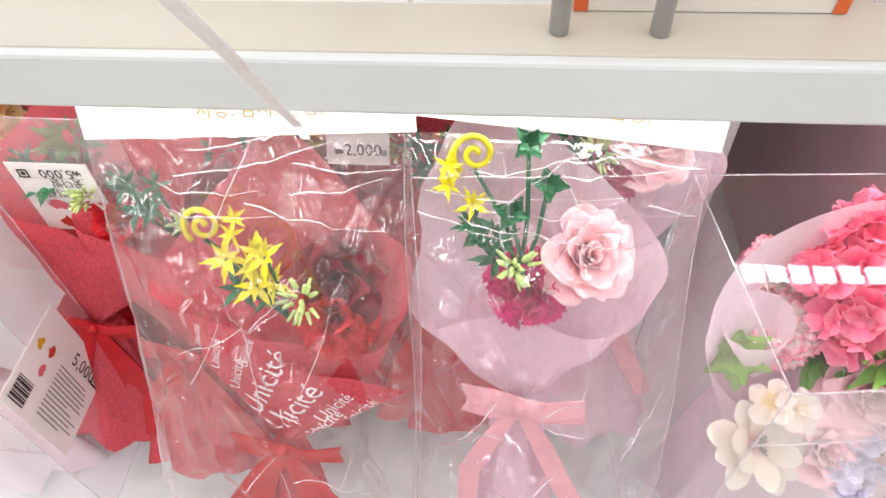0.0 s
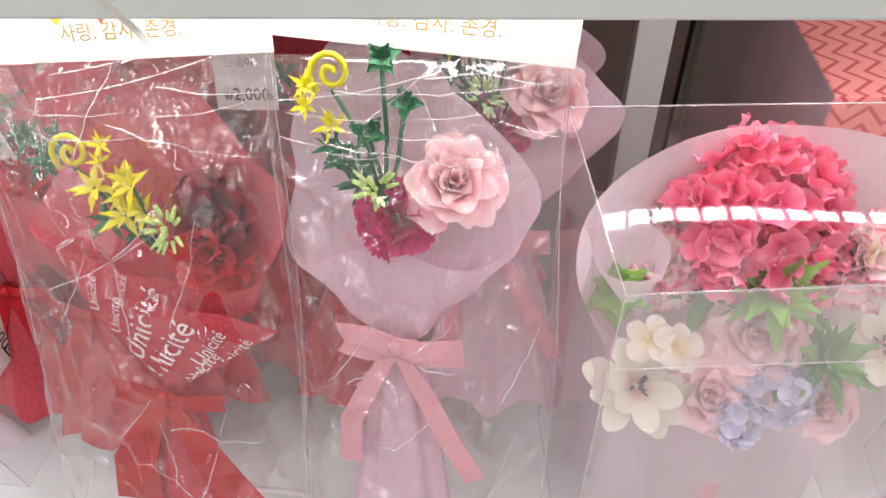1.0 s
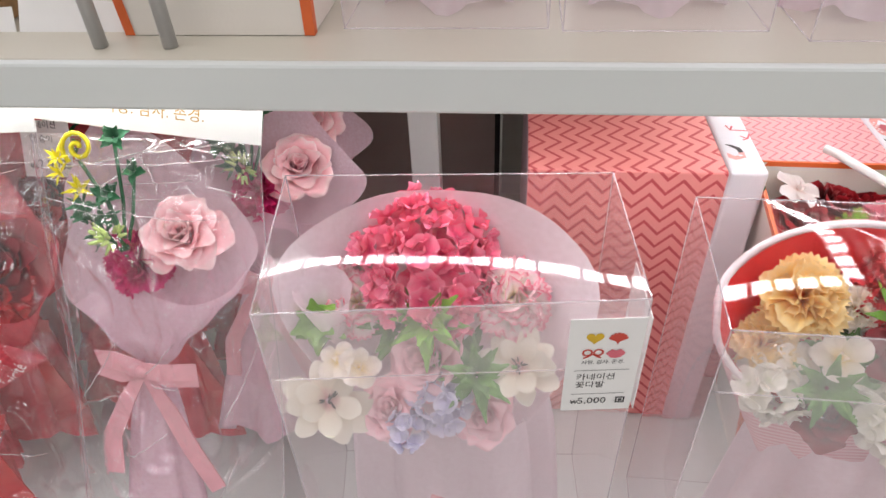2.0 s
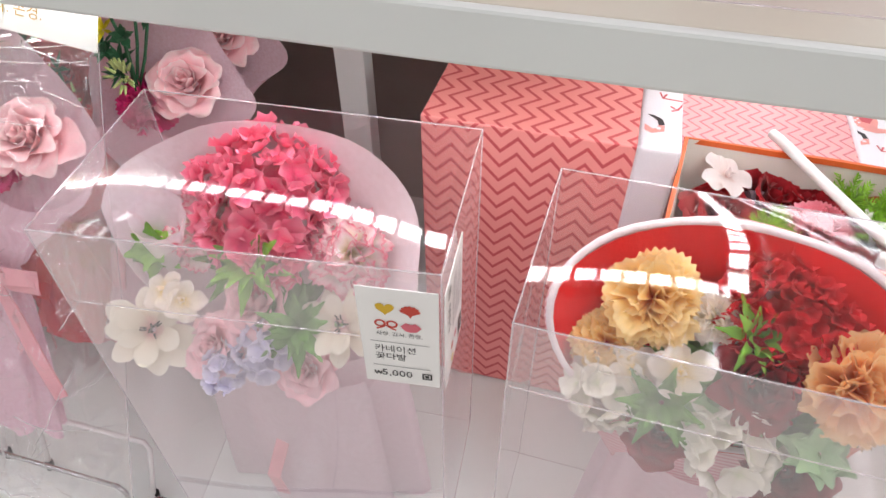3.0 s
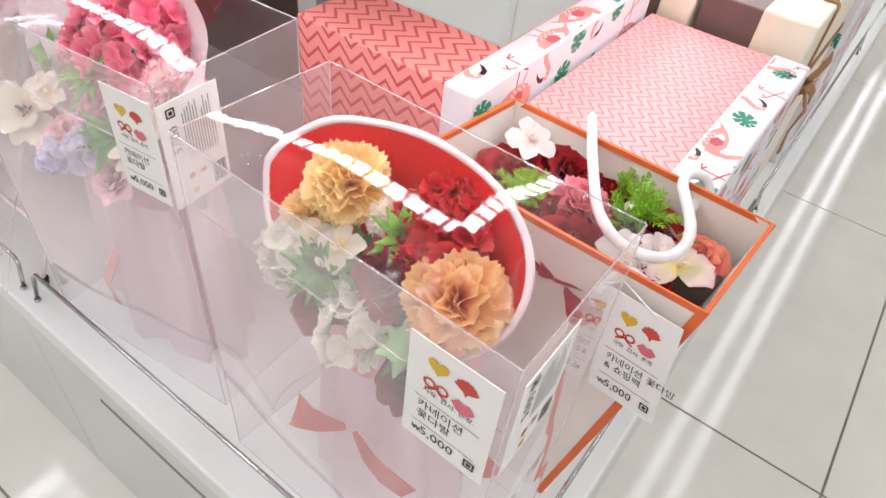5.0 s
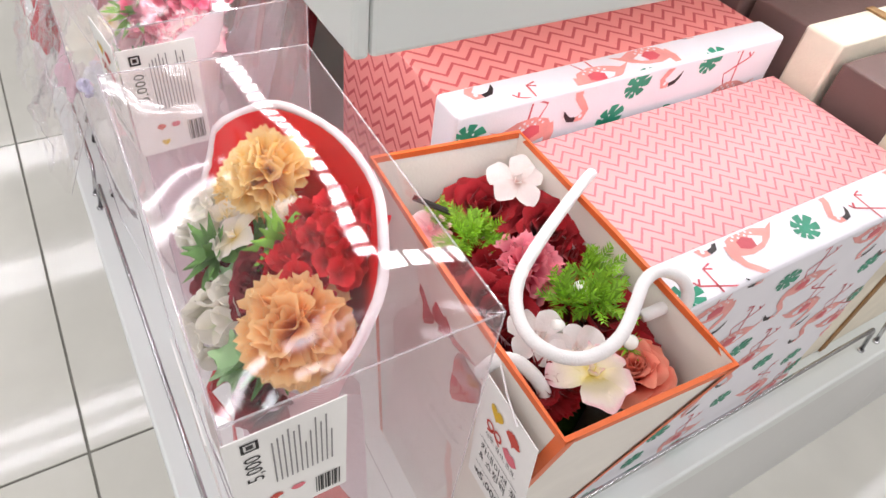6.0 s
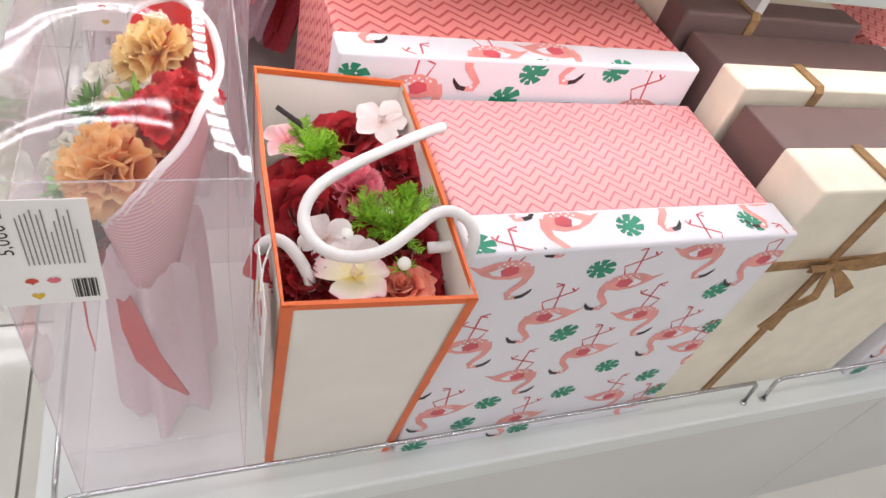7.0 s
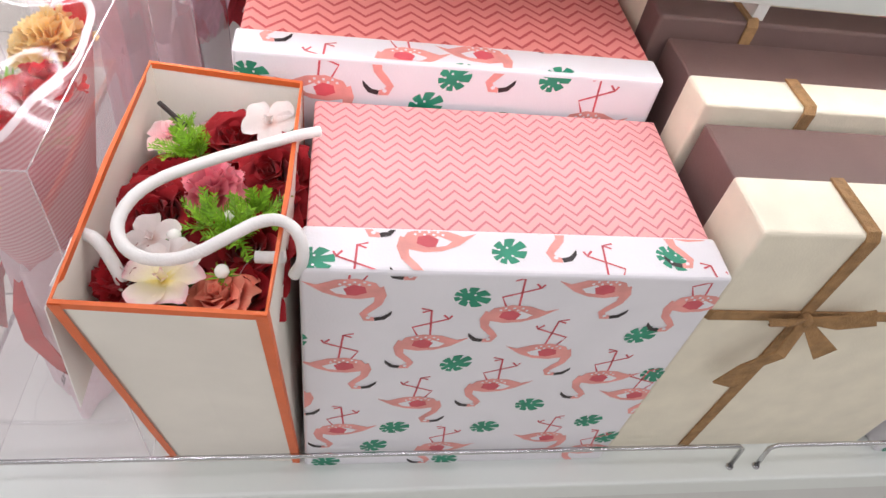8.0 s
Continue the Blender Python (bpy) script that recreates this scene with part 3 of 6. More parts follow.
# ---- display unit: low deck with base panels, upper shelf, post and back board ----
FRONT, RIGHT = 0.134, 0.645
deck_unit = thing("display_deck", (0, 0.5, FLOOR), "low white metal display deck with grey base panels", "display shelf")
part("deck_top", box(-1.3, RIGHT, FRONT, 2.3, DECK - 0.03, DECK, 0.003), M_SHELF, deck_unit, "glossy white deck top")
SEAMS = (-1.296, -0.66, 0.075, RIGHT - 0.004)
for sa, sb in zip(SEAMS, SEAMS[1:]):
    part("front_panel", box(sa + 0.0012, sb - 0.0012, FRONT + 0.004, FRONT + 0.022, FLOOR, DECK - 0.031, 0.001), M_PANEL, deck_unit)
for sa, sb in ((FRONT + 0.024, 1.05), (1.05, 2.29)):
    part("side_panel", box(RIGHT - 0.022, RIGHT - 0.004, sa + 0.0012, sb - 0.0012, FLOOR, DECK - 0.031, 0.001), M_PANEL, deck_unit)
# thin grey strip across the front panel below the deck
part("grey_mark", box(0.20, 0.40, FRONT + 0.0025, FRONT + 0.006, DECK - 0.082, DECK - 0.078), M_GREYINK, deck_unit, "thin grey strip on the base panel")

upper = thing("upper_shelf", (0, 0.9, 0.815), "white metal upper shelf with a plain rounded front lip", "shelf")
part("board", box(-1.3, 0.5225, 0.2595, 1.75, 0.831, 0.8425, 0.001), M_SHELFTOP, upper, "beige shelf board")
part("front_lip", box(-1.3, 0.53, 0.252, 0.259, 0.815, 0.843, 0.002), M_SHELF, upper)
part("side_lip", box(0.523, 0.53, 0.2595, 1.75, 0.815, 0.843, 0.002), M_SHELF, upper)
part("led_profile", box(-1.26, 0.50, 0.276, 0.294, 0.8245, 0.8305), M_SHELF, upper, "white strip lamp profile under the lip")
part("led_profile", box(0.498, 0.516, 0.296, 1.71, 0.8245, 0.8305), M_SHELF, upper, "white strip lamp profile under the lip")
# opaque bars added below the strips to break their mirrored band into segments
for lx in range(58):
    part("led_mask_bar", box(0.492 - lx * 0.0165, 0.4945 - lx * 0.0165, 0.277, 0.293, 0.8205, 0.8228), M_SHELF, upper)
for ly in range(40):
    part("led_mask_bar", box(0.499, 0.515, 0.305 + ly * 0.0165, 0.3075 + ly * 0.0165, 0.8205, 0.8228), M_SHELF, upper)
part("bracket", box(0.176, 0.203, 0.458, 0.478, DECK, 0.83, 0.001), M_SHELF, upper, "white upright post")
setting("wall_back_board", box(-1.3, 0.250, 0.605, 0.62, DECK, 0.83), M_BACK, "grey board behind the goods", "back board")
# solid strip whose dark colour stands in for the gap's shade
setting("wall_back_shade", box(0.250, 0.256, 0.61, 0.62, DECK, 0.83), M_GAPSHADE, "near-black strip painted as the shade in the gap beside the back board", "gap")
setting("wall_back_panel", box(0.256, 0.40, 0.75, 0.76, DECK, 0.83), M_PANEL, "light panel behind the gift boxes", "back board")


def wire_rail(points, feet):
    """A low chrome rail: one bent wire with its ends down in the deck."""
    rail = thing("wire_rail", points[0][:2] + (DECK,), "low chrome wire rail along the deck edge", "rail", "deck rails")
    part("wire", tube(points, 0.0021, 10), M_CHROME, rail, smooth=True)
    for f in feet:
        part("foot_ring", tube([(f[0], f[1], DECK), (f[0], f[1], DECK + 0.002)], 0.0034, 12), M_CHROME, rail, smooth=True)
    return rail


RZ = 0.457
for xa, xb in ((-0.93, -0.62), (-0.60, -0.29), (-0.27, 0.088), (0.113, 0.618)):
    wire_rail([(xa, FRONT + 0.014, DECK), (xa, FRONT + 0.019, RZ - 0.006), (xa + 0.006, FRONT + 0.02, RZ), (xb - 0.006, FRONT + 0.02, RZ), (xb, FRONT + 0.019, RZ - 0.006), (xb, FRONT + 0.014, DECK)], [(xa, FRONT + 0.014), (xb, FRONT + 0.014)])
for ya, yb in ((0.158, 0.798), (0.825, 1.45), (1.475, 2.1)):
    xr = RIGHT - 0.017
    wire_rail([(xr + 0.004, ya, DECK), (xr, ya, RZ - 0.006), (xr, ya + 0.006, RZ), (xr, yb - 0.006, RZ), (xr, yb, RZ - 0.006), (xr + 0.004, yb, DECK)], [(xr + 0.004, ya), (xr + 0.004, yb)])


# ---- printed labels ----
def heart(cx, cy, s):
    return [(cx + s * 0.055 * 16 * math.sin(t) ** 3, cy + s * 0.055 * (13 * math.cos(t) - 5 * math.cos(2 * t) - 2 * math.cos(3 * t) - math.cos(4 * t))) for t in [2 * math.pi * k / 24 for k in range(24)]]


def bloom_mark(cx, cy, s):
    top = [(cx + s * math.cos(a) * (1.0 if k % 2 else 0.86), cy - 0.25 * s + s * 0.95 * math.sin(a) * (1.0 if k % 2 else 0.86)) for k, a in enumerate([math.pi * j / 14 for j in range(15)])]
    return top + [(cx - 0.2 * s, cy - 0.6 * s), (cx, cy - 1.0 * s), (cx + 0.2 * s, cy - 0.6 * s)]


def lips_mark(cx, cy, s):
    return [(cx - s, cy), (cx - 0.45 * s, cy + 0.6 * s), (cx, cy + 0.4 * s), (cx + 0.45 * s, cy + 0.6 * s), (cx + s, cy), (cx + 0.5 * s, cy - 0.6 * s), (cx, cy - 0.72 * s), (cx - 0.5 * s, cy - 0.6 * s)]


def bow_mark(cx, cy, s):
    out = []
    for sg in (-1, 1):
        out.append(stroke2([(cx + sg * s * (0.55 + 0.45 * math.cos(t)), cy + s * 0.2 + s * 0.42 * math.sin(t)) for t in [2 * math.pi * k / 12 for k in range(13)]], s * 0.2))
        out.append(stroke2([(cx, cy), (cx + sg * s * 0.4, cy - s * 0.35), (cx + sg * s * 0.9, cy - s * 0.6)], s * 0.2))
    return out


def marks(parent, o, ex, ey, cx, cy, s, vertical=False):
    """Heart, flower, bow and lips in a square of four."""
    pts = [(cx - s * 1.15, cy + s * 1.15), (cx + s * 1.15, cy + s * 1.15), (cx - s * 1.15, cy - s * 1.15), (cx + s * 1.15, cy - s * 1.15)]
    part("heart_mark", polygon(heart(*pts[0], s), o, ex, ey, lift=0.0004), M_GOLDINK, parent)
    part("flower_mark", polygon(bloom_mark(*pts[1], s), o, ex, ey, lift=0.0004), M_REDINK, parent)
    bm = bmesh.new()
    for pl in bow_mark(*pts[2], s):
        polygon(pl, o, ex, ey, bm, 0.0004)
    part("bow_mark", bm, M_REDINK, parent)
    part("lips_mark", polygon(lips_mark(*pts[3], s), o, ex, ey, lift=0.0004), M_PINKINK, parent)


def plate(o, ex, ey, w, h, thick=0.0006):
    o, ex, ey = Vector(o), Vector(ex).normalized(), Vector(ey).normalized()
    n = ex.cross(ey) * thick
    bm = bmesh.new()
    low = [bm.verts.new(o + ex * a + ey * b - n) for a, b in ((0, 0), (w, 0), (w, h), (0, h))]
    top = [bm.verts.new(o + ex * a + ey * b) for a, b in ((0, 0), (w, 0), (w, h), (0, h))]
    bm.faces.new(low[::-1])
    bm.faces.new(top)
    for k in range(4):
        bm.faces.new((low[k], low[(k + 1) % 4], top[(k + 1) % 4], top[k]))
    return bm


def bars(rows, o, ex, ey, bm=None):
    """Fine print as plain bars: (x, y, width, height)."""
    bm = bm or bmesh.new()
    for x, y, w, h in rows:
        polygon([(x, y), (x + w, y), (x + w, y + h), (x, y + h)], o, ex, ey, bm, 0.0004)
    return bm


def code_square(x, y, s, o, ex, ey, bm=None, seed=3):
    """A small dark square with a few plain light bars, where a code is printed."""
    return bars([(x, y, s, s * 0.16), (x, y + s * 0.84, s, s * 0.16), (x, y, s * 0.16, s), (x + s * 0.84, y, s * 0.16, s), (x + s * 0.3, y + s * 0.3, s * 0.4, s * 0.4)], o, ex, ey, bm)


def front_label(parent, o, ex, ey, w, h, lines, name="price_label", hole=False):
    """A white price card: marks above, product words, price."""
    card = part(name, plate(o, ex, ey, w, h), M_CARD, parent, "white printed price card")
    ex, ey = Vector(ex).normalized(), Vector(ey).normalized()
    marks(card, o, ex, ey, w * 0.5, h * 0.735, w * 0.135)
    part("slogan_print", words("사랑. 감사. 존경.", w * 0.088, Vector(o) + ex * w * 0.5 + ey * h * 0.545, ex, ey, align="CENTER"), M_INK, card)
    for ry in (0.47, 0.2):
        part("rule_line", bars([(w * 0.12, h * ry, w * 0.76, h * 0.006)], o, ex, ey), M_GREYINK, card)
    bm = bmesh.new()
    for i, line in enumerate(lines):
        words(line, w * 0.15, Vector(o) + ex * w * 0.16 + ey * (h * 0.37 - i * w * 0.165), ex, ey, bm)
    words("₩", w * 0.12, Vector(o) + ex * w * 0.12 + ey * h * 0.085, ex, ey, bm)
    words("5,000", w * 0.19, Vector(o) + ex * w * 0.22 + ey * h * 0.085, ex, ey, bm)
    code_square(w * 0.77, h * 0.085, w * 0.13, o, ex, ey, bm)
    part("price_print", bm, M_INK, card)
    return card


def side_label(parent, o, ex, ey, w, h):
    """The folded side of the card: price turned on its side, fine print as bars."""
    card = part("side_label", plate(o, ex, ey, w, h), M_CARD, parent, "white printed card with fine print")
    ex, ey = Vector(ex).normalized(), Vector(ey).normalized()
    bm = words("5,000", w * 0.2, Vector(o) + ex * w * 0.27 + ey * h * 0.52, ey, -ex)
    code_square(h * 0.86, -w * 0.27, w * 0.14, o, ey, -ex, bm)
    part("price_print", bm, M_INK, card)
    rnd = random.Random(5)
    rows = [(w * (0.36 + 0.045 * k), h * 0.42, w * 0.014, h * rnd.uniform(0.3, 0.52)) for k in range(12)]
    part("fine_print", bars(rows, o, ex, ey), M_GREYINK, card)
    part("stripe_code", bars([(w * 0.7 + w * 0.022 * k, h * 0.06, w * (0.008 + 0.006 * (k % 3)), h * 0.2) for k in range(11)], o, ex, ey), M_INK, card)
    part("heart_mark", polygon(heart(w * 0.36, h * 0.1, w * 0.07), o, ex, ey, lift=0.0004), M_GOLDINK, card)
    part("flower_mark", polygon(bloom_mark(w * 0.34, h * 0.26, w * 0.07), o, ex, ey, lift=0.0004), M_REDINK, card)
    part("lips_mark", polygon(lips_mark(w * 0.54, h * 0.26, w * 0.07), o, ex, ey, lift=0.0004), M_PINKINK, card)
    return card


# ---- clear boxes with bouquets ----
def sheet(corners, nu, nv, bulge, seed, amp=0.0012):
    """A thin plastic sheet between four corners, a little bulged and uneven."""
    a, b, c, d = [Vector(p) for p in corners]
    n = (b - a).cross(d - a).normalized()
    bm = bmesh.new()
    g = []
    for j in range(nv + 1):
        row = []
        for i in range(nu + 1):
            u, v = i / nu, j / nv
            p = a.lerp(b, u).lerp(d.lerp(c, u), v)
            w = 4 * u * (1 - u) * 4 * v * (1 - v)
            k = noise.noise(Vector((p.x * 14 + seed, p.y * 14, p.z * 14)))
            row.append(bm.verts.new(p + n * (bulge * min(1, w * 1.2) + amp * k * min(1, 3 * w))))
        g.append(row)
    for j in range(nv):
        for i in range(nu):
            bm.faces.new((g[j][i], g[j][i + 1], g[j + 1][i + 1], g[j + 1][i]))
    return bm


def clear_box(corners, z0, z1, label, group, seed, bulge=0.004, flap=0.055):
    """A clear plastic gift box on four plan corners: front left, front right, back right, back left."""
    fl, fr, br, bl = [Vector((x, y, 0)) for x, y in corners]
    Z0, Z1 = Vector((0, 0, z0)), Vector((0, 0, z1))
    mid = (fl + fr + br + bl) / 4
    t = thing("clear_gift_box", (mid.x, mid.y, z0), label, "gift box", group)
    for nm, quad, bg in (("front_sheet", (fl + Z0, fr + Z0, fr + Z1, fl + Z1), bulge), ("right_sheet", (fr + Z0, br + Z0, br + Z1, fr + Z1), bulge * 0.6),
                         ("back_sheet", (br + Z0, bl + Z0, bl + Z1, br + Z1), bulge), ("left_sheet", (bl + Z0, fl + Z0, fl + Z1, bl + Z1), bulge * 0.6),
                         ("top_sheet", (fl + Z1, fr + Z1, br + Z1, bl + Z1), bulge * 0.9)):
        part(nm, sheet(quad, 16, 16, bg, seed), M_CLEARTOP if nm in ("top_sheet", "back_sheet") else M_CLEAR if nm == "front_sheet" else M_CLEARSIDE, t, smooth=True, shadow=False)
    dz = Vector((0, 0, flap))
    part("tuck_flap", sheet((fl.lerp(mid, 0.02) + Z1 - dz, fr.lerp(mid, 0.02) + Z1 - dz, fr.lerp(mid, 0.02) + Z1, fl.lerp(mid, 0.02) + Z1), 8, 3, 0.001, seed), M_CLEARTOP, t, smooth=True, shadow=False)
    bm = bmesh.new()
    for p, q in ((fl, fr), (fr, br), (br, bl), (bl, fl)):
        tube([p + Z1, q + Z1], 0.0005, 5, bm)
        tube([p + Z0, q + Z0], 0.0005, 5, bm)
        tube([p + Z0, p + Z1], 0.0005, 5, bm)
    tube([fl.lerp(mid, 0.02) + Z1 - dz, fr.lerp(mid, 0.02) + Z1 - dz], 0.0004, 5, bm)
    part("folded_edge", bm, M_SEAM, t, shadow=False)
    return t


NB = Vector((0, -0.62, 0.785))
SLOPE = Vector((0, 0.785, 0.62))


def blossoms(parent, spec, n=NB, seed=1):
    """Adds the flowers of a bouquet: kind, place, radius, material."""
    rnd = random.Random(seed)
    for k, (kind, at, r, material) in enumerate(spec):
        nn = Vector(n) + Vector((rnd.uniform(-.3, .3), rnd.uniform(-.15, .15), rnd.uniform(-.1, .1)))
        sd = seed * 37 + k
        if kind == "carnation":
            part("carnation", carnation(at, nn, r * 1.1, sd), material, parent, smooth=True)
        elif kind == "rose":
            part("rose", rose(at, nn, r * 1.12, sd), material, parent, smooth=True)
        elif kind == "hydrangea":
            part("hydrangea", cluster(at, nn, r, sd, 84 if r > 0.03 else 16, 4, 0.27 if r > 0.03 else 0.55, 0.52), material, parent, smooth=True)
        elif kind == "daisy":
            f = part("daisy", daisy(at, nn, r, sd), material, parent, smooth=True)
            part("flower_centre", buds(Vector(at) + nn.normalized() * 0.002, nn, r * 0.28, sd, 12), M_STEM, f, smooth=True)
        elif kind == "blossom":
            part("blossom", bloom([(5, 12, 0, 0, dict(length=r, width=r * 0.42, cup=-0.15, cross=0.3, ruffle=r * 0.08, freq=1.2, nu=8, nv=5, wide=True)), (3, 60, r * 0.02, 0, dict(length=r * 0.35, width=r * 0.12, cup=0, cross=0.4, nu=4, nv=3))], Vector(at), nn, sd), material, parent, smooth=True)
        elif kind == "leaves":
            part("leaf_spray", sprig(at, nn, r * 1.05, sd, 18), material, parent, smooth=True)
        elif kind == "round_leaves":
            part("leaf_spray", sprig(at, nn, r, sd, 10, 0.34, (20, 50)), material, parent, smooth=True)
        elif kind == "fern":
            part("fern_spray", fern(at, nn, r, sd), material, parent)


def V(p, forward=0.0):
    return Vector(p) + NB * forward


# pink bouquet in its box
box_pink = clear_box([(0.137, 0.164), (0.346, 0.188), (0.338, 0.308), (0.118, 0.296)], DECK, 0.744, "clear plastic gift box holding a pink carnation bouquet", "clear boxes", 3)
bq = thing("pink_bouquet", (0.23, 0.235, DECK), "artificial pink bouquet with hydrangea and roses wrapped in white tissue", "bouquet", "box bouquets")
wrap, rim = cone_wrap((0.228, 0.235, 0.47), (0.226, 0.236, 0.69), 0.101, 0.070, SLOPE, front_drop=0.05, seed=4, wave=3, ripple=0.004, back=0.016, sides=0.026, start=0.25)
part("wrapping_paper", wrap, M_TISSUE, bq, "white tissue wrap", smooth=True)
part("paper_skirt", skirt((0.23, 0.235, 0.60), (0, 0, 1), 0.080, 0.178, 7, (0, -1, 0), flat=0.55, r0=0.8), M_TISSUE, bq, "pinkish tissue tail", smooth=True)
part("folded_flap", cone_wrap((0.16, 0.22, 0.66), (0.152, 0.232, 0.70), 0.02, 0.016, SLOPE, nx=24, seed=9, ripple=0.001)[0], M_TISSUE, bq, "curled paper flap", smooth=True)
part("ribbon_tail", strip([(0.225, 0.192, 0.535), (0.217, 0.178, 0.50), (0.219, 0.180, 0.47)], 0.010, (1, 0, 0)), M_PINKSATIN, bq, "pink satin ribbon")
blossoms(bq, [
    ("hydrangea", V((0.222, 0.249, 0.712), 0.0), 0.045, P_HOTPINK), ("carnation", V((0.172, 0.239, 0.684)), 0.022, P_PINKEDGE),
    ("carnation", V((0.274, 0.243, 0.689), 0.002), 0.025, P_PINKEDGE), ("carnation", V((0.170, 0.262, 0.704), -0.004), 0.020, P_PINKEDGE),
    ("leaves", V((0.221, 0.222, 0.686), 0.004), 0.028, M_LEAF), ("leaves", V((0.253, 0.203, 0.657), 0.0), 0.026, M_LEAFDARK), ("round_leaves", V((0.147, 0.226, 0.676), -0.004), 0.022, M_LEAF),
    ("rose", V((0.219, 0.210, 0.663), 0.002), 0.026, P_PINKROSE), ("rose", V((0.198, 0.186, 0.643), -0.002), 0.020, P_PINKROSE), ("rose", V((0.258, 0.190, 0.632)), 0.019, P_PINKROSE),
    ("hydrangea", V((0.232, 0.190, 0.646), 0.000), 0.015, P_VIOLET), ("hydrangea", V((0.212, 0.178, 0.634)), 0.012, P_VIOLET),
    ("daisy", V((0.158, 0.190, 0.640), 0.002), 0.028, P_WHITE), ("blossom", V((0.178, 0.204, 0.658), 0.006), 0.014, P_CREAM), ("blossom", V((0.164, 0.206, 0.662), 0.004), 0.014, P_CREAM),
    ("daisy", V((0.280, 0.208, 0.662), 0.0), 0.024, P_WHITE), ("leaves", V((0.20, 0.235, 0.672), -0.01), 0.03, M_LEAFDARK), ("leaves", V((0.24, 0.215, 0.655), -0.012), 0.03, M_LEAFDARK)], seed=2)
front_dir = (Vector((0.346, 0.188, 0)) - Vector((0.137, 0.164, 0))).normalized()
side_dir = (Vector((0.338, 0.308, 0)) - Vector((0.346, 0.188, 0))).normalized()
front_label(box_pink, Vector((0.346, 0.188, 0.657)) - front_dir * 0.0415 + Vector((0, -0.0035, 0)), front_dir, (0, 0, 1), 0.041, 0.077, ["카네이션", "꽃다발"])
side_label(box_pink, Vector((0.3485, 0.186, 0.655)), side_dir, (0, 0, 1), 0.046, 0.077)

def edge_band(inner, outer, rise=0.0008):
    """The wide folded edge of wrapping cloth between the lining's rim and its own."""
    bm = bmesh.new()
    n = len(inner)
    rows = []
    for k, (p, q) in enumerate(zip(inner, outer)):
        g = 0.0004 * (k % 2)
        up = NB * (rise + g)
        rows.append([bm.verts.new(p - NB * 0.002), bm.verts.new(p + up * 0.6), bm.verts.new(p.lerp(q, 0.5) + up), bm.verts.new(q + up * 0.6), bm.verts.new(q + (q - p) * 0.06 - NB * 0.003)])
    for k in range(n):
        a, b = rows[k], rows[(k + 1) % n]
        for j in range(4):
            bm.faces.new((a[j], b[j], b[j + 1], a[j + 1]))
    return bm


# red bouquet in its box
box_red = clear_box([(0.383, 0.172), (0.611, 0.166), (0.611, 0.284), (0.388, 0.288)], DECK, 0.74, "clear plastic gift box holding a red and peach bouquet", "clear boxes", 8, flap=0.05)
bq = thing("red_bouquet", (0.50, 0.22, DECK), "artificial red and peach bouquet in red paper with white edge", "bouquet", "box bouquets")
wrap, rim = cone_wrap((0.503, 0.228, 0.50), (0.488, 0.231, 0.691), 0.090, 0.058, SLOPE, front_drop=0.03, seed=6, wave=4, ripple=0.002, back=0.006, sides=0.012, start=0.2)
part("inner_paper", wrap, M_REDWRAP, bq, "red inner wrapping paper", smooth=True)
wrap2, rim2 = cone_wrap((0.503, 0.228, 0.49), (0.488, 0.231, 0.692), 0.094, 0.0615, SLOPE, front_drop=0.03, seed=6, wave=4, ripple=0.002, back=0.006, sides=0.012, start=0.2)
part("outer_paper", wrap2, M_RIBPINK, bq, "pink ribbed outer cloth", smooth=True)
part("paper_edge", edge_band(rim, rim2), M_RIBBED, bq, "white ribbed paper edge", smooth=True)
part("paper_skirt", skirt((0.503, 0.228, 0.60), (0, 0, 1), 0.062, 0.177, 3, (0, -1, 0), flat=0.6, r0=0.8), M_TISSUE, bq, "white paper tail", smooth=True)
part("ribbon_loop", strip([(0.497, 0.184, 0.552), (0.478, 0.176, 0.550), (0.455, 0.180, 0.534), (0.45, 0.184, 0.52)], [0.006, 0.018, 0.024, 0.02], (0.3, 0.2, 1)), M_REDSATIN, bq, "red satin loop")
part("ribbon_tail", strip([(0.505, 0.184, 0.555), (0.522, 0.180, 0.545), (0.538, 0.182, 0.533), (0.552, 0.186, 0.525)], [0.005, 0.016, 0.022, 0.02], (0.4, 0.1, 1)), M_REDSATIN, bq, "red satin tail")
part("ribbon_tail", strip([(0.53, 0.205, 0.575), (0.562, 0.214, 0.565), (0.578, 0.222, 0.548), (0.586, 0.236, 0.524), (0.59, 0.246, 0.512)], [0.006, 0.016, 0.018, 0.012, 0.002], (0.2, 1, 0.5)), M_REDSATIN, bq, "red satin tail")
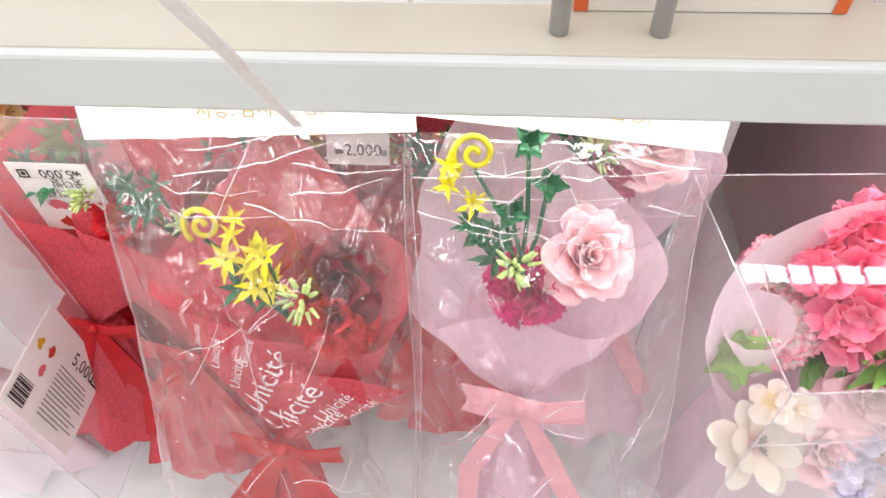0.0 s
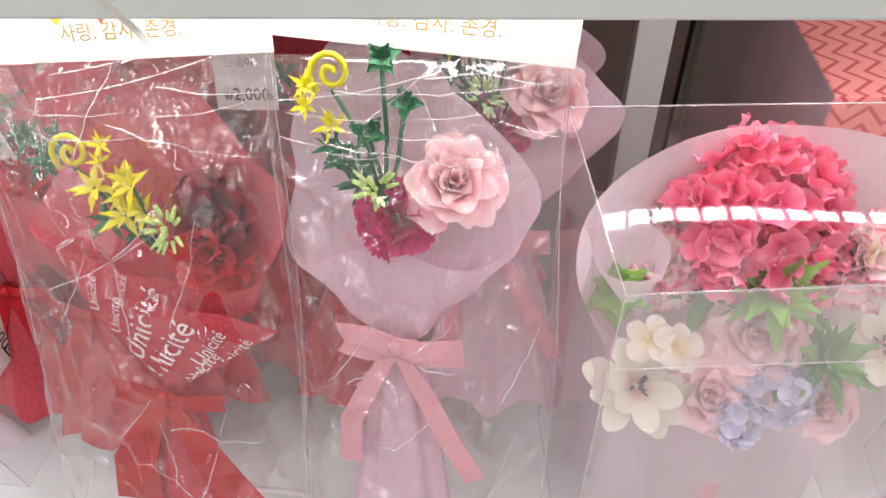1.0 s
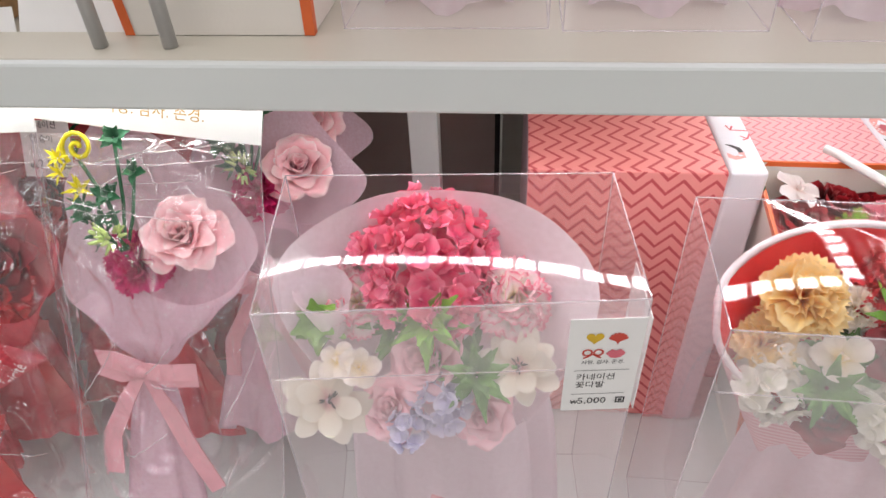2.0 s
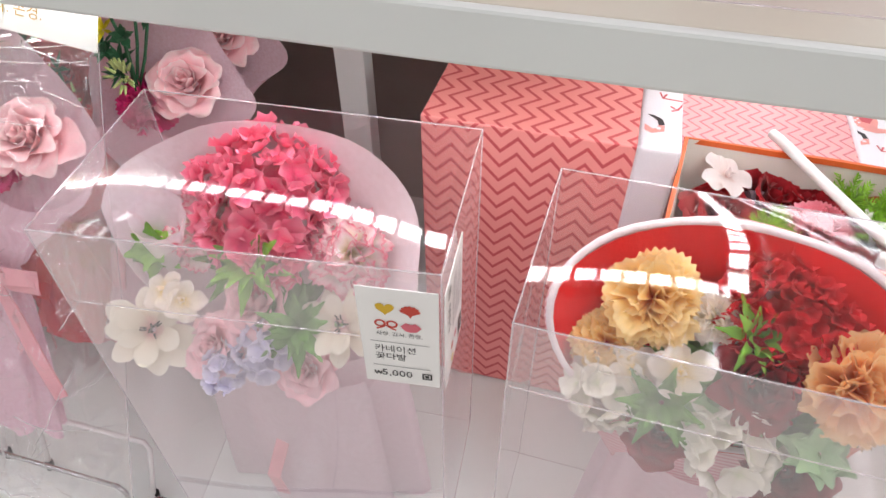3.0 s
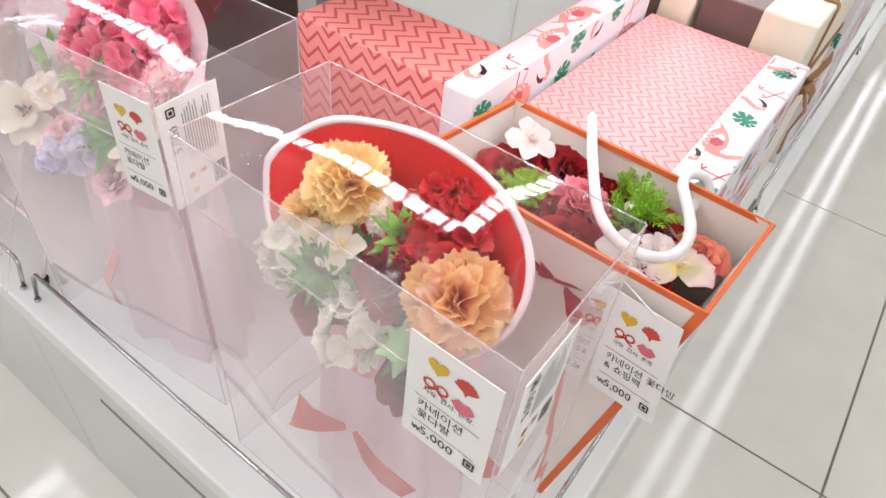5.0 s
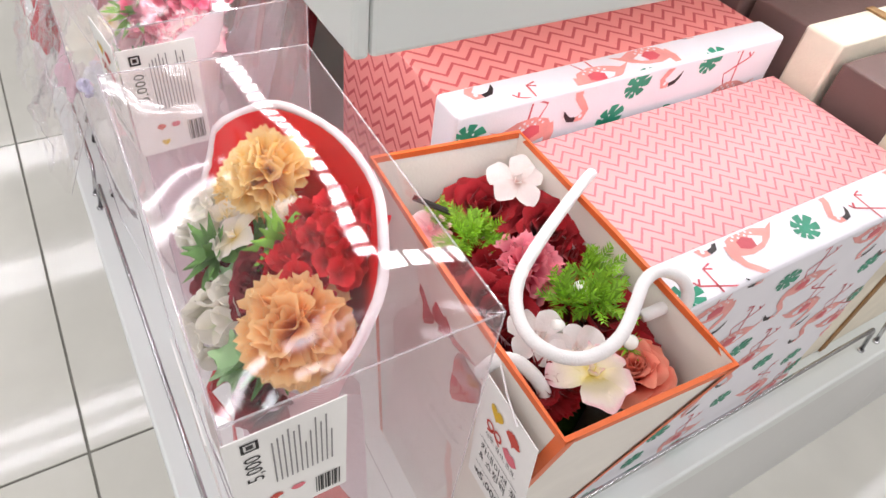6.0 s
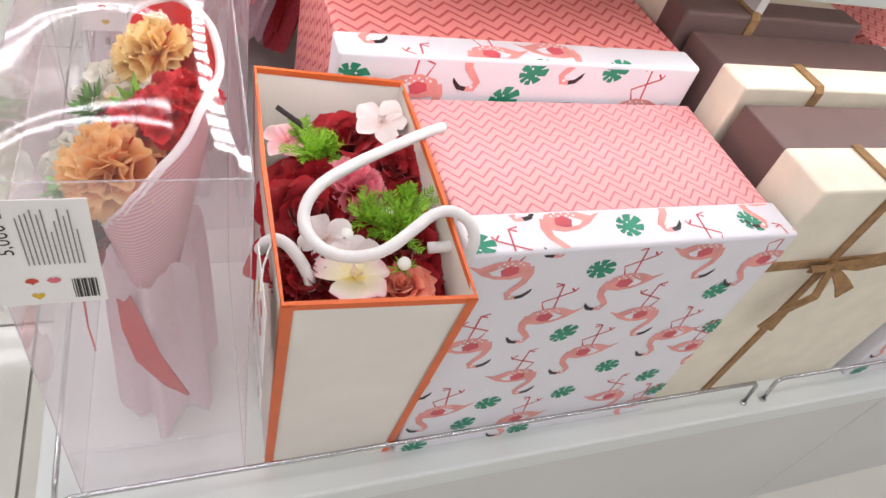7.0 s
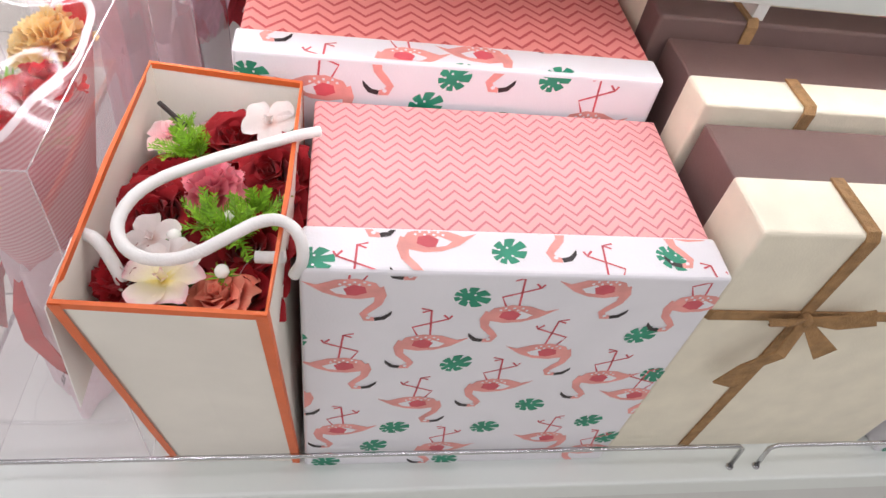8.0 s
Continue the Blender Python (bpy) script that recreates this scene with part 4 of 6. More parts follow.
blossoms(bq, [
    ("carnation", V((0.449, 0.240, 0.702), 0.004), 0.025, P_ORANGE), ("carnation", V((0.549, 0.220, 0.686), 0.010), 0.027, P_SALMON), ("hydrangea", V((0.513, 0.239, 0.702), 0.0), 0.033, P_RED),
    ("carnation", V((0.430, 0.220, 0.682), -0.008), 0.018, P_ORANGE), ("carnation", V((0.482, 0.236, 0.698), -0.004), 0.014, P_CREAM),
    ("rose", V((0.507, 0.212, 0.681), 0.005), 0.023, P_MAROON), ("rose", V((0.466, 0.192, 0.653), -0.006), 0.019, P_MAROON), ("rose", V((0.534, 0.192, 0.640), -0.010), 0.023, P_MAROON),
    ("hydrangea", V((0.500, 0.190, 0.654), 0.0), 0.021, P_IVORY),
    ("hydrangea", V((0.434, 0.202, 0.664), -0.004), 0.020, P_IVORY), ("blossom", V((0.446, 0.212, 0.674), -0.002), 0.014, P_CREAM), ("blossom", V((0.424, 0.205, 0.655), -0.008), 0.016, P_IVORY),
    ("blossom", V((0.468, 0.214, 0.677), 0.004), 0.017, P_CREAM), ("leaves", V((0.500, 0.232, 0.694), 0.004), 0.020, M_LEAF), ("leaves", V((0.462, 0.202, 0.664), 0.0), 0.025, M_LEAFDARK),
    ("round_leaves", V((0.538, 0.194, 0.662), 0.004), 0.018, M_LEAFPALE), ("round_leaves", V((0.482, 0.204, 0.662), 0.0), 0.013, M_LEAFPALE), ("leaves", V((0.48, 0.22, 0.675), -0.012), 0.03, M_LEAFDARK), ("leaves", V((0.53, 0.205, 0.665), -0.014), 0.03, M_LEAFDARK)], seed=5)
front_label(box_red, Vector((0.558, 0.162, 0.648)), (1, -0.02, 0), (0, 0, 1), 0.050, 0.079, ["카네이션", "꽃다발"])
side_label(box_red, Vector((0.6145, 0.165, 0.660)), (0, 1, 0), (0, 0, 1), 0.047, 0.073)


# ---- paper shopping bag of flowers ----
def paper_bag(rim_c, base_c, z0, z1, label, group):
    """An ivory paper bag with orange edges. Corners in plan: right front, right back, left back, left front."""
    t = thing("paper_bag", (sum(p[0] for p in base_c) / 4, sum(p[1] for p in base_c) / 4, z0), label, "shopping bag", group)
    R = [Vector((x, y, z1)) for x, y in rim_c]
    B = [Vector((x, y, z0)) for x, y in base_c]
    names = ("side_wall", "long_wall", "side_wall", "long_wall")
    c = sum(R, Vector()) / 4
    for k in range(4):
        a, b, p, q = B[k], B[(k + 1) % 4], R[(k + 1) % 4], R[k]
        inw = (Vector((c.x, c.y, 0)) - Vector(((p.x + q.x) / 2, (p.y + q.y) / 2, 0))).normalized() * 0.0012
        bm = bmesh.new()
        n = 8
        rows = []
        for j in range(n + 1):
            v = j / n
            lo, hi = a.lerp(q, v), b.lerp(p, v)
            m = (lo + hi) / 2 + inw * (2.2 * math.sin(math.pi * v) if k % 2 == 0 else -1.0 * v * 2)
            rows.append([lo, m, hi])
        outer = [[bm.verts.new(x) for x in r] for r in rows]
        inner = [[bm.verts.new(x + inw) for x in r] for r in rows]
        for j in range(n):
            for i in range(2):
                bm.faces.new((outer[j][i], outer[j][i + 1], outer[j + 1][i + 1], outer[j + 1][i]))
                bm.faces.new((inner[j][i], inner[j + 1][i], inner[j + 1][i + 1], inner[j][i + 1]))
        for i in range(2):
            bm.faces.new((outer[n][i], outer[n][i + 1], inner[n][i + 1], inner[n][i]))
        part(names[k], bm, M_BAGPAPER, t)
    bm = bmesh.new()
    loop = []
    for k in range(4):
        loop += [R[k], (R[k] + R[(k + 1) % 4]) / 2 + (c - (R[k] + R[(k + 1) % 4]) / 2).normalized() * (0.0 if k % 2 == 0 else -0.002)]
    out = [bm.verts.new(p + (p - c).normalized() * 0.0006 + Vector((0, 0, dz))) for dz in (-0.0035, 0.0008) for p in loop]
    inn = [bm.verts.new(p + (c - p).normalized() * 0.0022 + Vector((0, 0, dz))) for dz in (-0.0035, 0.0008) for p in loop]
    n = len(loop)
    for k in range(n):
        j = (k + 1) % n
        bm.faces.new((out[k], out[j], out[n + j], out[n + k]))
        bm.faces.new((inn[j], inn[k], inn[n + k], inn[n + j]))
        bm.faces.new((out[n + k], out[n + j], inn[n + j], inn[n + k]))
    part("rim_band", bm, M_ORANGE, t, "orange printed rim")
    for k in range(4):
        d = (R[k] - c)
        d.z = 0
        e = (R[(k + 1) % 4] - R[k]).normalized() * 0.006
        g = (R[(k - 1) % 4] - R[k]).normalized() * 0.006
        o = d.normalized() * 0.0012
        bm = bmesh.new()
        hi = [bm.verts.new(R[k] + x + o) for x in (e if k in (1, 3) else e, Vector(), g)]
        lo = [bm.verts.new(B[k] + x + o) for x in (e, Vector(), g)]
        for i in range(2):
            bm.faces.new((lo[i], lo[i + 1], hi[i + 1], hi[i]))
        part("corner_band", bm, M_ORANGE, t, "orange printed corner")
    part("base", box(min(p.x for p in B) + .002, max(p.x for p in B) - .002, min(p.y for p in B) + .002, max(p.y for p in B) - .002, z0 + 0.0005, z0 + 0.002), M_BAGPAPER, t)
    return t


bag = paper_bag([(0.656, 0.294), (0.662, 0.396), (0.464, 0.403), (0.452, 0.301)], [(0.611, 0.301), (0.617, 0.404), (0.495, 0.407), (0.487, 0.304)], DECK, 0.697, "ivory paper shopping bag with orange edges full of flowers", "paper bags")
rope = [(0.521, 0.417, 0.701), (0.527, 0.405, 0.7025), (0.538, 0.384, 0.702), (0.557, 0.350, 0.702), (0.575, 0.322, 0.70), (0.597, 0.311, 0.696), (0.616, 0.317, 0.694), (0.626, 0.332, 0.694), (0.625, 0.353, 0.696), (0.612, 0.373, 0.70), (0.602, 0.387, 0.702), (0.601, 0.400, 0.703), (0.610, 0.410, 0.700), (0.618, 0.412, 0.688), (0.618, 0.406, 0.675)]
part("rope_handle", tube(rope, 0.0036, 10, smooth_steps=2), M_ROPE, bag, "white cotton rope handle", smooth=True)
part("rope_handle", tube([(0.600, 0.290, 0.676), (0.604, 0.294, 0.690), (0.608, 0.303, 0.690), (0.618, 0.312, 0.680), (0.624, 0.316, 0.668)], 0.0036, 10, smooth_steps=2), M_ROPE, bag, "white cotton rope handle", smooth=True)
part("rope_knot", tube([(0.612, 0.385, 0.683), (0.613, 0.394, 0.684), (0.614, 0.401, 0.686)], 0.0036, 10), M_ROPE, bag, "white rope end", smooth=True)
part("handle_end", tube([(0.487, 0.312, 0.690), (0.502, 0.330, 0.684)], 0.0018, 6), M_STEM, bag, "dark handle end")
tag_o = Vector((0.614, 0.2865, 0.603))
tag_x = Vector((0.052, -0.001, -0.002))
part("tag_string", tube([(0.604, 0.296, 0.69), (0.622, 0.289, 0.688), (0.636, 0.286, 0.684)], 0.0006, 5), M_WIRE, bag)
tag3 = front_label(bag, tag_o, tag_x, Vector((-0.010, 0.0015, 0.0845)), 0.046, 0.084, ["카네이션 꽃다발", "& 쇼핑백"], "hang_tag")

bq = thing("bag_bouquet", (0.555, 0.35, DECK + 0.003), "artificial red rose and pink carnation posy inside the paper bag", "bouquet")
part("florist_foam", box(0.508, 0.604, 0.312, 0.398, DECK + 0.004, 0.615, 0.01), M_LEAFDARK, bq, "green foam block")
part("wrapping_paper", cone_wrap((0.555, 0.352, 0.52), (0.552, 0.351, 0.670), 0.078, 0.042, (0, 1, 0), seed=12, wave=6, ripple=0.003)[0], M_PINKWRAP, bq, "pale pink wrap", smooth=True)
UPN = Vector((0.15, -0.05, 1))


def low(x, y, dz=0.0):
    return (x, y, 0.672 + dz)


blossoms(bq, [
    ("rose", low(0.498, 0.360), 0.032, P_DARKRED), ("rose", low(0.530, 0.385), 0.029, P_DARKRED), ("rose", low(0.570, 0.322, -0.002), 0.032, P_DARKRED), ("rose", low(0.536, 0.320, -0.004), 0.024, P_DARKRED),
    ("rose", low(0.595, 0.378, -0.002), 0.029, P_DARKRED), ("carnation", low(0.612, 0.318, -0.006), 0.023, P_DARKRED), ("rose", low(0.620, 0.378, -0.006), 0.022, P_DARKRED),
    ("carnation", low(0.553, 0.353, 0.004), 0.021, P_PINKCARN), ("fern", low(0.584, 0.357, 0.004), 0.023, M_FERN), ("fern", low(0.573, 0.382, 0.004), 0.023, M_FERN), ("fern", low(0.518, 0.331, 0.004), 0.022, M_FERN), ("fern", low(0.496, 0.328, 0.002), 0.014, M_FERN),
    ("blossom", low(0.494, 0.383, 0.012), 0.019, P_PETALWHITE), ("blossom", low(0.598, 0.327, 0.008), 0.018, P_PETALWHITE), ("blossom", low(0.613, 0.340, 0.006), 0.017, P_PETALWHITE),
    ("blossom", low(0.628, 0.338, 0.008), 0.022, P_BLUSH), ("rose", low(0.631, 0.366, 0.002), 0.019, P_CORAL), ("blossom", low(0.50, 0.318, 0.0), 0.016, P_PALEROSE), ("rose", low(0.556, 0.388, -0.004), 0.029, P_DARKRED), ("rose", low(0.590, 0.318, -0.006), 0.029, P_DARKRED), ("carnation", low(0.545, 0.335, -0.008), 0.029, P_DARKRED), ("fern", low(0.590, 0.372, 0.004), 0.024, M_FERN), ("fern", low(0.520, 0.340, 0.002), 0.02, M_FERN)], n=UPN, seed=9)
for px, py in ((0.581, 0.367), (0.597, 0.339), (0.622, 0.368)):
    pearl = part("pearl_pick", ball((px, py, 0.682), 0.0042), M_PEARL, bq, "white pearl", smooth=True)
    part("pearl_collar", sprig((px, py, 0.677), UPN, 0.009, int(px * 1000), 14, 0.07, (25, 45)), M_FERN, pearl)


# ---- gift boxes lying on edge, lids to the aisle ----
def print_shape(o, ex, ey, s, flip):
    """One printed pink motif, kept to plain shapes: an oval with a tail, a bent stroke, a dark tip and thin lines."""
    k = -1 if flip else 1
    body = [(k * s * x, s * y) for x, y in ((-1.0, 0.30), (-0.72, 0.20), (-0.35, 0.36), (0.05, 0.40), (0.42, 0.28), (0.58, 0.02), (0.46, -0.16), (0.12, -0.24), (-0.25, -0.20), (-0.6, -0.04))]
    neck = stroke2([(k * s * x, s * y) for x, y in ((0.44, 0.12), (0.54, -0.12), (0.50, -0.38), (0.34, -0.58), (0.22, -0.74), (0.30, -0.90), (0.46, -0.92))], [s * w for w in (0.3, 0.24, 0.18, 0.17, 0.16, 0.18, 0.12)])
    tip = stroke2([(k * s * x, s * y) for x, y in ((0.46, -0.92), (0.64, -0.88), (0.76, -0.74), (0.80, -0.64))], [s * w for w in (0.12, 0.12, 0.08, 0.02)])
    legs = [stroke2([(k * s * x, s * y) for x, y in pts], s * 0.045) for pts in (((-0.1, 0.36), (-0.02, 1.28), (0.2, 1.34)), ((0.18, 0.36), (0.32, 0.66), (-0.42, 0.98), (-0.48, 1.1)), ((-0.02, 1.28), (0.16, 1.2)), ((-0.42, 0.98), (-0.30, 1.12)))]
    wing = [(k * s * x, s * y) for x, y in ((-0.2, 0.10), (0.0, 0.22), (0.22, 0.16), (0.26, -0.02), (0.05, -0.12), (-0.12, -0.10))]
    pale = [(k * s * x, s * y) for x, y in ((-0.46, 0.06), (-0.18, 0.20), (-0.06, 0.08), (-0.14, -0.10), (-0.34, -0.06))]
    return body, neck, tip, legs, wing, pale


def leaf_shape(s, a):
    pts = []
    for k in range(48):
        t = 2 * math.pi * k / 48
        r = s * (0.95 + 0.25 * math.cos(t)) * (0.52 if k % 6 == 3 else 1.0)
        x, y = r * math.cos(t), 0.78 * r * math.sin(t)
        pts.append((x * math.cos(a) - y * math.sin(a), x * math.sin(a) + y * math.cos(a)))
    return pts


def clip_poly(pts, w, h):
    """The part of an outline inside 0..w, 0..h."""
    for ax, lim, sg in ((0, 0.001, 1), (0, w - 0.001, -1), (1, 0.001, 1), (1, h - 0.001, -1)):
        out = []
        for i, p in enumerate(pts):
            q = pts[(i + 1) % len(pts)]
            inp, inq = sg * (p[ax] - lim) >= 0, sg * (q[ax] - lim) >= 0
            if inp:
                out.append(p)
            if inp != inq:
                f = (lim - p[ax]) / (q[ax] - p[ax])
                out.append((p[0] + f * (q[0] - p[0]), p[1] + f * (q[1] - p[1])))
        pts = out
        if len(pts) < 3:
            return []
    return pts


INKS = [M_PRINTPINK, M_PRINTBLACK, M_LIDPAPER, M_PRINTRED, M_PRINTGREEN]


# motifs across and up the lid from its lower corner, in metres; the sign tells which way each looks
MOTIFS = [(0.031, 0.244, 1), (0.079, 0.188, -1), (0.131, 0.221, -1), (0.183, 0.249, 1), (0.027, 0.160, 1), (0.165, 0.178, 1), (0.216, 0.143, -1), (0.136, 0.132, -1), (0.083, 0.107, 1), (0.027, 0.065, -1),
          (0.200, 0.045, 1), (0.110, 0.030, -1), (0.073, 0.285, -1), (0.140, 0.302, 1), (0.030, 0.318, 1), (0.252, 0.117, 1), (0.243, 0.020, -1), (0.245, 0.300, -1), (0.250, 0.235, -1), (-0.012, 0.121, 1)]
LEAVES = [(0.100, 0.241), (0.102, 0.163), (0.224, 0.200), (0.169, 0.105), (0.067, 0.069), (0.140, 0.068), (0.226, 0.075), (0.053, 0.036), (0.116, 0.010), (0.255, 0.150), (0.254, 0.043), (0.014, 0.008), (0.119, 0.279), (0.225, 0.280), (0.003, 0.270), (-0.010, 0.190)]

MOTIFS_LARGE = [(0.061, 0.266, 1), (0.116, 0.299, -1), (0.172, 0.308, 1), (0.010, 0.340, 1), (0.236, 0.352, -1), (0.262, 0.250, -1), (0.030, 0.180, -1), (0.095, 0.200, 1), (0.165, 0.205, -1), (0.225, 0.170, 1), (0.290, 0.190, -1), (0.060, 0.115, 1), (0.130, 0.125, -1), (0.200, 0.100, 1), (0.270, 0.110, -1), (0.090, 0.040, -1), (0.180, 0.030, 1), (0.260, 0.035, -1)]
LEAVES_LARGE = [(0.152, 0.283), (0.226, 0.288), (0.009, 0.277), (0.283, 0.334), (0.070, 0.330), (0.133, 0.258), (0.190, 0.245), (0.020, 0.220), (0.290, 0.235), (0.130, 0.165), (0.255, 0.145), (0.020, 0.090), (0.150, 0.080), (0.040, 0.030), (0.220, 0.050)]


def print_field(parent, o, ex, ey, w, h, scale, seed, du=0.0, dv=0.0):
    """The printed pattern on one lid face: each motif and leaf thin ink on the paper, going on round the folds."""
    s = 0.0300 * scale
    motifs, leaves = (MOTIFS_LARGE, LEAVES_LARGE) if scale > 1 else (MOTIFS, LEAVES)
    rnd = random.Random(seed)

    def inked(name, shapes, cx, cy):
        bm = bmesh.new()
        for ink, lift, pts in shapes:
            q = clip_poly([(cx + x, cy + y) for x, y in pts], w, h)
            if len(q) >= 3:
                before = len(bm.faces)
                polygon(q, o, ex, ey, bm, lift)
                bm.faces.ensure_lookup_table()
                for f in bm.faces[before:]:
                    f.material_index = ink
        if not bm.faces:
            bm.free()
            return
        ob = part(name, bm, INKS[0], parent)
        for m in INKS[1:]:
            ob.data.materials.append(m)

    for u, v, side in motifs:
        cx, cy = u + du, v + dv
        body, neck, tip, legs, wing, pale = print_shape(o, ex, ey, s, side < 0)
        dots = [[(q + 0.0010 * scale * math.cos(t), (0.0068 + 0.0022 * (k % 2)) * scale + 0.0010 * scale * math.sin(t)) for t in [0.9 * n for n in range(7)]] for k, q in enumerate([(-0.008 + 0.0028 * n) * scale for n in range(7)])]
        eye = [(side * 0.33 * s + 0.05 * s * math.cos(t), -0.86 * s + 0.05 * s * math.sin(t)) for t in [0.9 * n for n in range(7)]]
        inked("printed_motif", [(0, 0.0003, body), (0, 0.00032, neck), (1, 0.00034, tip), (2, 0.0005, pale), (3, 0.0006, wing), (2, 0.0005, eye)] + [(2, 0.0005, d) for d in dots] + [(3, 0.00026, lg) for lg in legs], cx, cy)
    for u, v in leaves:
        turn = rnd.uniform(-0.5, 0.9)
        holes = [[(0.0045 * scale * math.cos(turn + a) + 0.0009 * scale * math.cos(t), 0.0045 * scale * math.sin(turn + a) + 0.0009 * scale * math.sin(t)) for t in [0.9 * n for n in range(7)]] for a in (0.7, 2.0, 3.6, 5.2)]
        inked("printed_leaf", [(4, 0.00024, leaf_shape(0.0125 * scale, turn))] + [(2, 0.0004, hl) for hl in holes], u + du, v + dv)


def edge_box(name, x0, xl, x1, y0, y1, z1, body_m, lid_m, label, group, printed=0.0, seed=1, lid_label=""):
    """A lidded gift box set on edge: body from x0 to the lid at xl, lid face at x1."""
    t = thing(name, ((x0 + x1) / 2, (y0 + y1) / 2, DECK), label, "gift box", group)
    bm = metre_uv(box(x0, xl + 0.004, y0 + 0.0025, y1 - 0.0025, DECK + 0.0025, z1 - 0.0025, 0.0015))
    for f in bm.faces:
        if f.normal.x < -0.9:
            f.material_index = 1
    body = part("body", bm, body_m, t)
    body.data.materials.append(M_BASEPAPER if printed else body_m)
    lid = part("lid", box(xl, x1, y0, y1, DECK, z1, 0.003, 3), lid_m, t, lid_label)
    if printed:
        high = z1 - DECK
        full = 0.295 if printed > 1 else 0.263
        print_field(lid, (x1, y0, DECK), (0, 1, 0), (0, 0, 1), y1 - y0, high - 0.003, printed, seed, 0.0, high - full)
        print_field(lid, (x1, y0 + 0.002, z1), (0, 1, 0), (-1, 0, 0), y1 - y0 - 0.004, x1 - xl - 0.002, printed, seed, 0.0, -full)
        print_field(lid, (xl, y0, DECK), (1, 0, 0), (0, 0, 1), x1 - xl - 0.003, high - 0.003, printed, seed, x1 - xl, high - full)
    return t


PRINT_LABEL = "gift box of pink zigzag paper with white printed lid"
edge_box("printed_gift_box", 0.462, 0.586, 0.621, 0.409, 0.674, 0.684, M_CHEV_A, M_LIDPAPER, PRINT_LABEL, "printed boxes", 1.0, 1, "white lid printed with pink shapes and green leaves")
edge_box("printed_gift_box", 0.283, 0.430, 0.458, 0.356, 0.668, 0.716, M_CHEV_B, M_LIDPAPER, "larger gift box with coral zigzag paper and a white printed lid", "printed boxes", 1.13, 2, "white lid printed with pink shapes and green leaves")
edge_box("printed_gift_box", 0.462, 0.586, 0.621, 0.958, 1.223, 0.684, M_CHEV_A, M_LIDPAPER, PRINT_LABEL, "printed boxes", 1.0, 3, "white lid printed with pink shapes and green leaves")
edge_box("printed_gift_box", 0.283, 0.395, 0.430, 0.945, 1.26, 0.716, M_CHEV_B, M_LIDPAPER, "larger gift box with coral zigzag paper and a white printed lid", "printed boxes", 1.13, 4, "white lid printed with pink shapes and green leaves")


def twine_band(parent, x0, x1, y0, y1, z1, ycord, zcord, bow=True):
    """Twine tied crosswise round the box, with a bow on the lid face."""
    f = x1 + 0.0012
    w = 0.0095
    part("twine_upright", strip([(x0, ycord, z1 + 0.0012), (x1 - 0.002, ycord, z1 + 0.0014), (f, ycord, z1 - 0.003), (f, ycord, DECK + 0.002)], w, (0, 1, 0), thick=0.0009), M_TWINE, parent, "jute twine")
    if not bow:
        return
    part("twine_cross", strip([(x0, y0 - 0.0012, zcord), (x1 - 0.002, y0 - 0.0012, zcord), (f, y0 + 0.003, zcord), (f, y1 - 0.003, zcord), (x1 - 0.002, y1 + 0.0012, zcord)], w, (0, 0, 1), thick=0.0009), M_TWINE, parent, "jute twine")
    g = f + 0.004
    part("twine_knot", ball((f + 0.003, ycord, zcord), 0.0055), M_TWINE, parent, smooth=True)
    part("twine_loop", strip([(g, ycord, zcord), (g + 0.008, ycord - 0.018, zcord + 0.008), (g + 0.006, ycord - 0.034, zcord + 0.006), (g + 0.001, ycord - 0.026, zcord - 0.002), (g, ycord, zcord)], 0.006, (0, 0.2, 1), thick=0.0008), M_TWINE, parent)
    part("twine_tail", strip([(g, ycord, zcord), (g + 0.006, ycord + 0.018, zcord + 0.006), (g + 0.010, ycord + 0.038, zcord + 0.018)], [0.006, 0.013, 0.016], (0, 0.2, 1), thick=0.0008), M_TWINE, parent)
    part("twine_tail", strip([(g, ycord, zcord), (g + 0.010, ycord + 0.012, zcord - 0.012), (g + 0.012, ycord + 0.024, zcord - 0.024)], [0.006, 0.013, 0.017], (0, 1, 0.4), thick=0.0008), M_TWINE, parent)
    part("twine_tail", strip([(g, ycord, zcord), (g + 0.014, ycord - 0.014, zcord - 0.022), (g + 0.010, ycord - 0.026, zcord - 0.045), (g + 0.012, ycord - 0.034, zcord - 0.068)], [0.007, 0.010, 0.014, 0.022], (0, 1, 0.2), thick=0.0008), M_TWINE, parent)


b = edge_box("plain_gift_box", 0.503, 0.560, 0.611, 0.682, 0.945, 0.716, M_BROWN, M_CREAMPAPER, "brown gift box with a cream lid tied with jute twine", "plain boxes", lid_label="cream paper lid")
twine_band(b, 0.560, 0.611, 0.682, 0.945, 0.716, 0.756, 0.634)
b = edge_box("plain_gift_box", 0.410, 0.463, 0.498, 0.680, 0.925, 0.727, M_BROWN, M_CREAMPAPER, "brown gift box with a cream lid and a twine band", "plain boxes", lid_label="cream paper lid")
twine_band(b, 0.463, 0.498, 0.680, 0.925, 0.727, 0.762, 0.63, False)
b = edge_box("plain_gift_box", 0.300, 0.372, 0.405, 0.672, 0.890, 0.740, M_CREAMPAPER, M_BROWN, "cream gift box with a brown lid and a twine band", "plain boxes", lid_label="brown paper lid")
twine_band(b, 0.372, 0.405, 0.672, 0.890, 0.740, 0.750, 0.63, False)

# ---- single-stem bouquets in cellophane, leaning in wire holders ----
LEAN_UP = Vector((0, 0.41, 0.912))
LEAN_OUT = Vector((0, -0.912, 0.41))


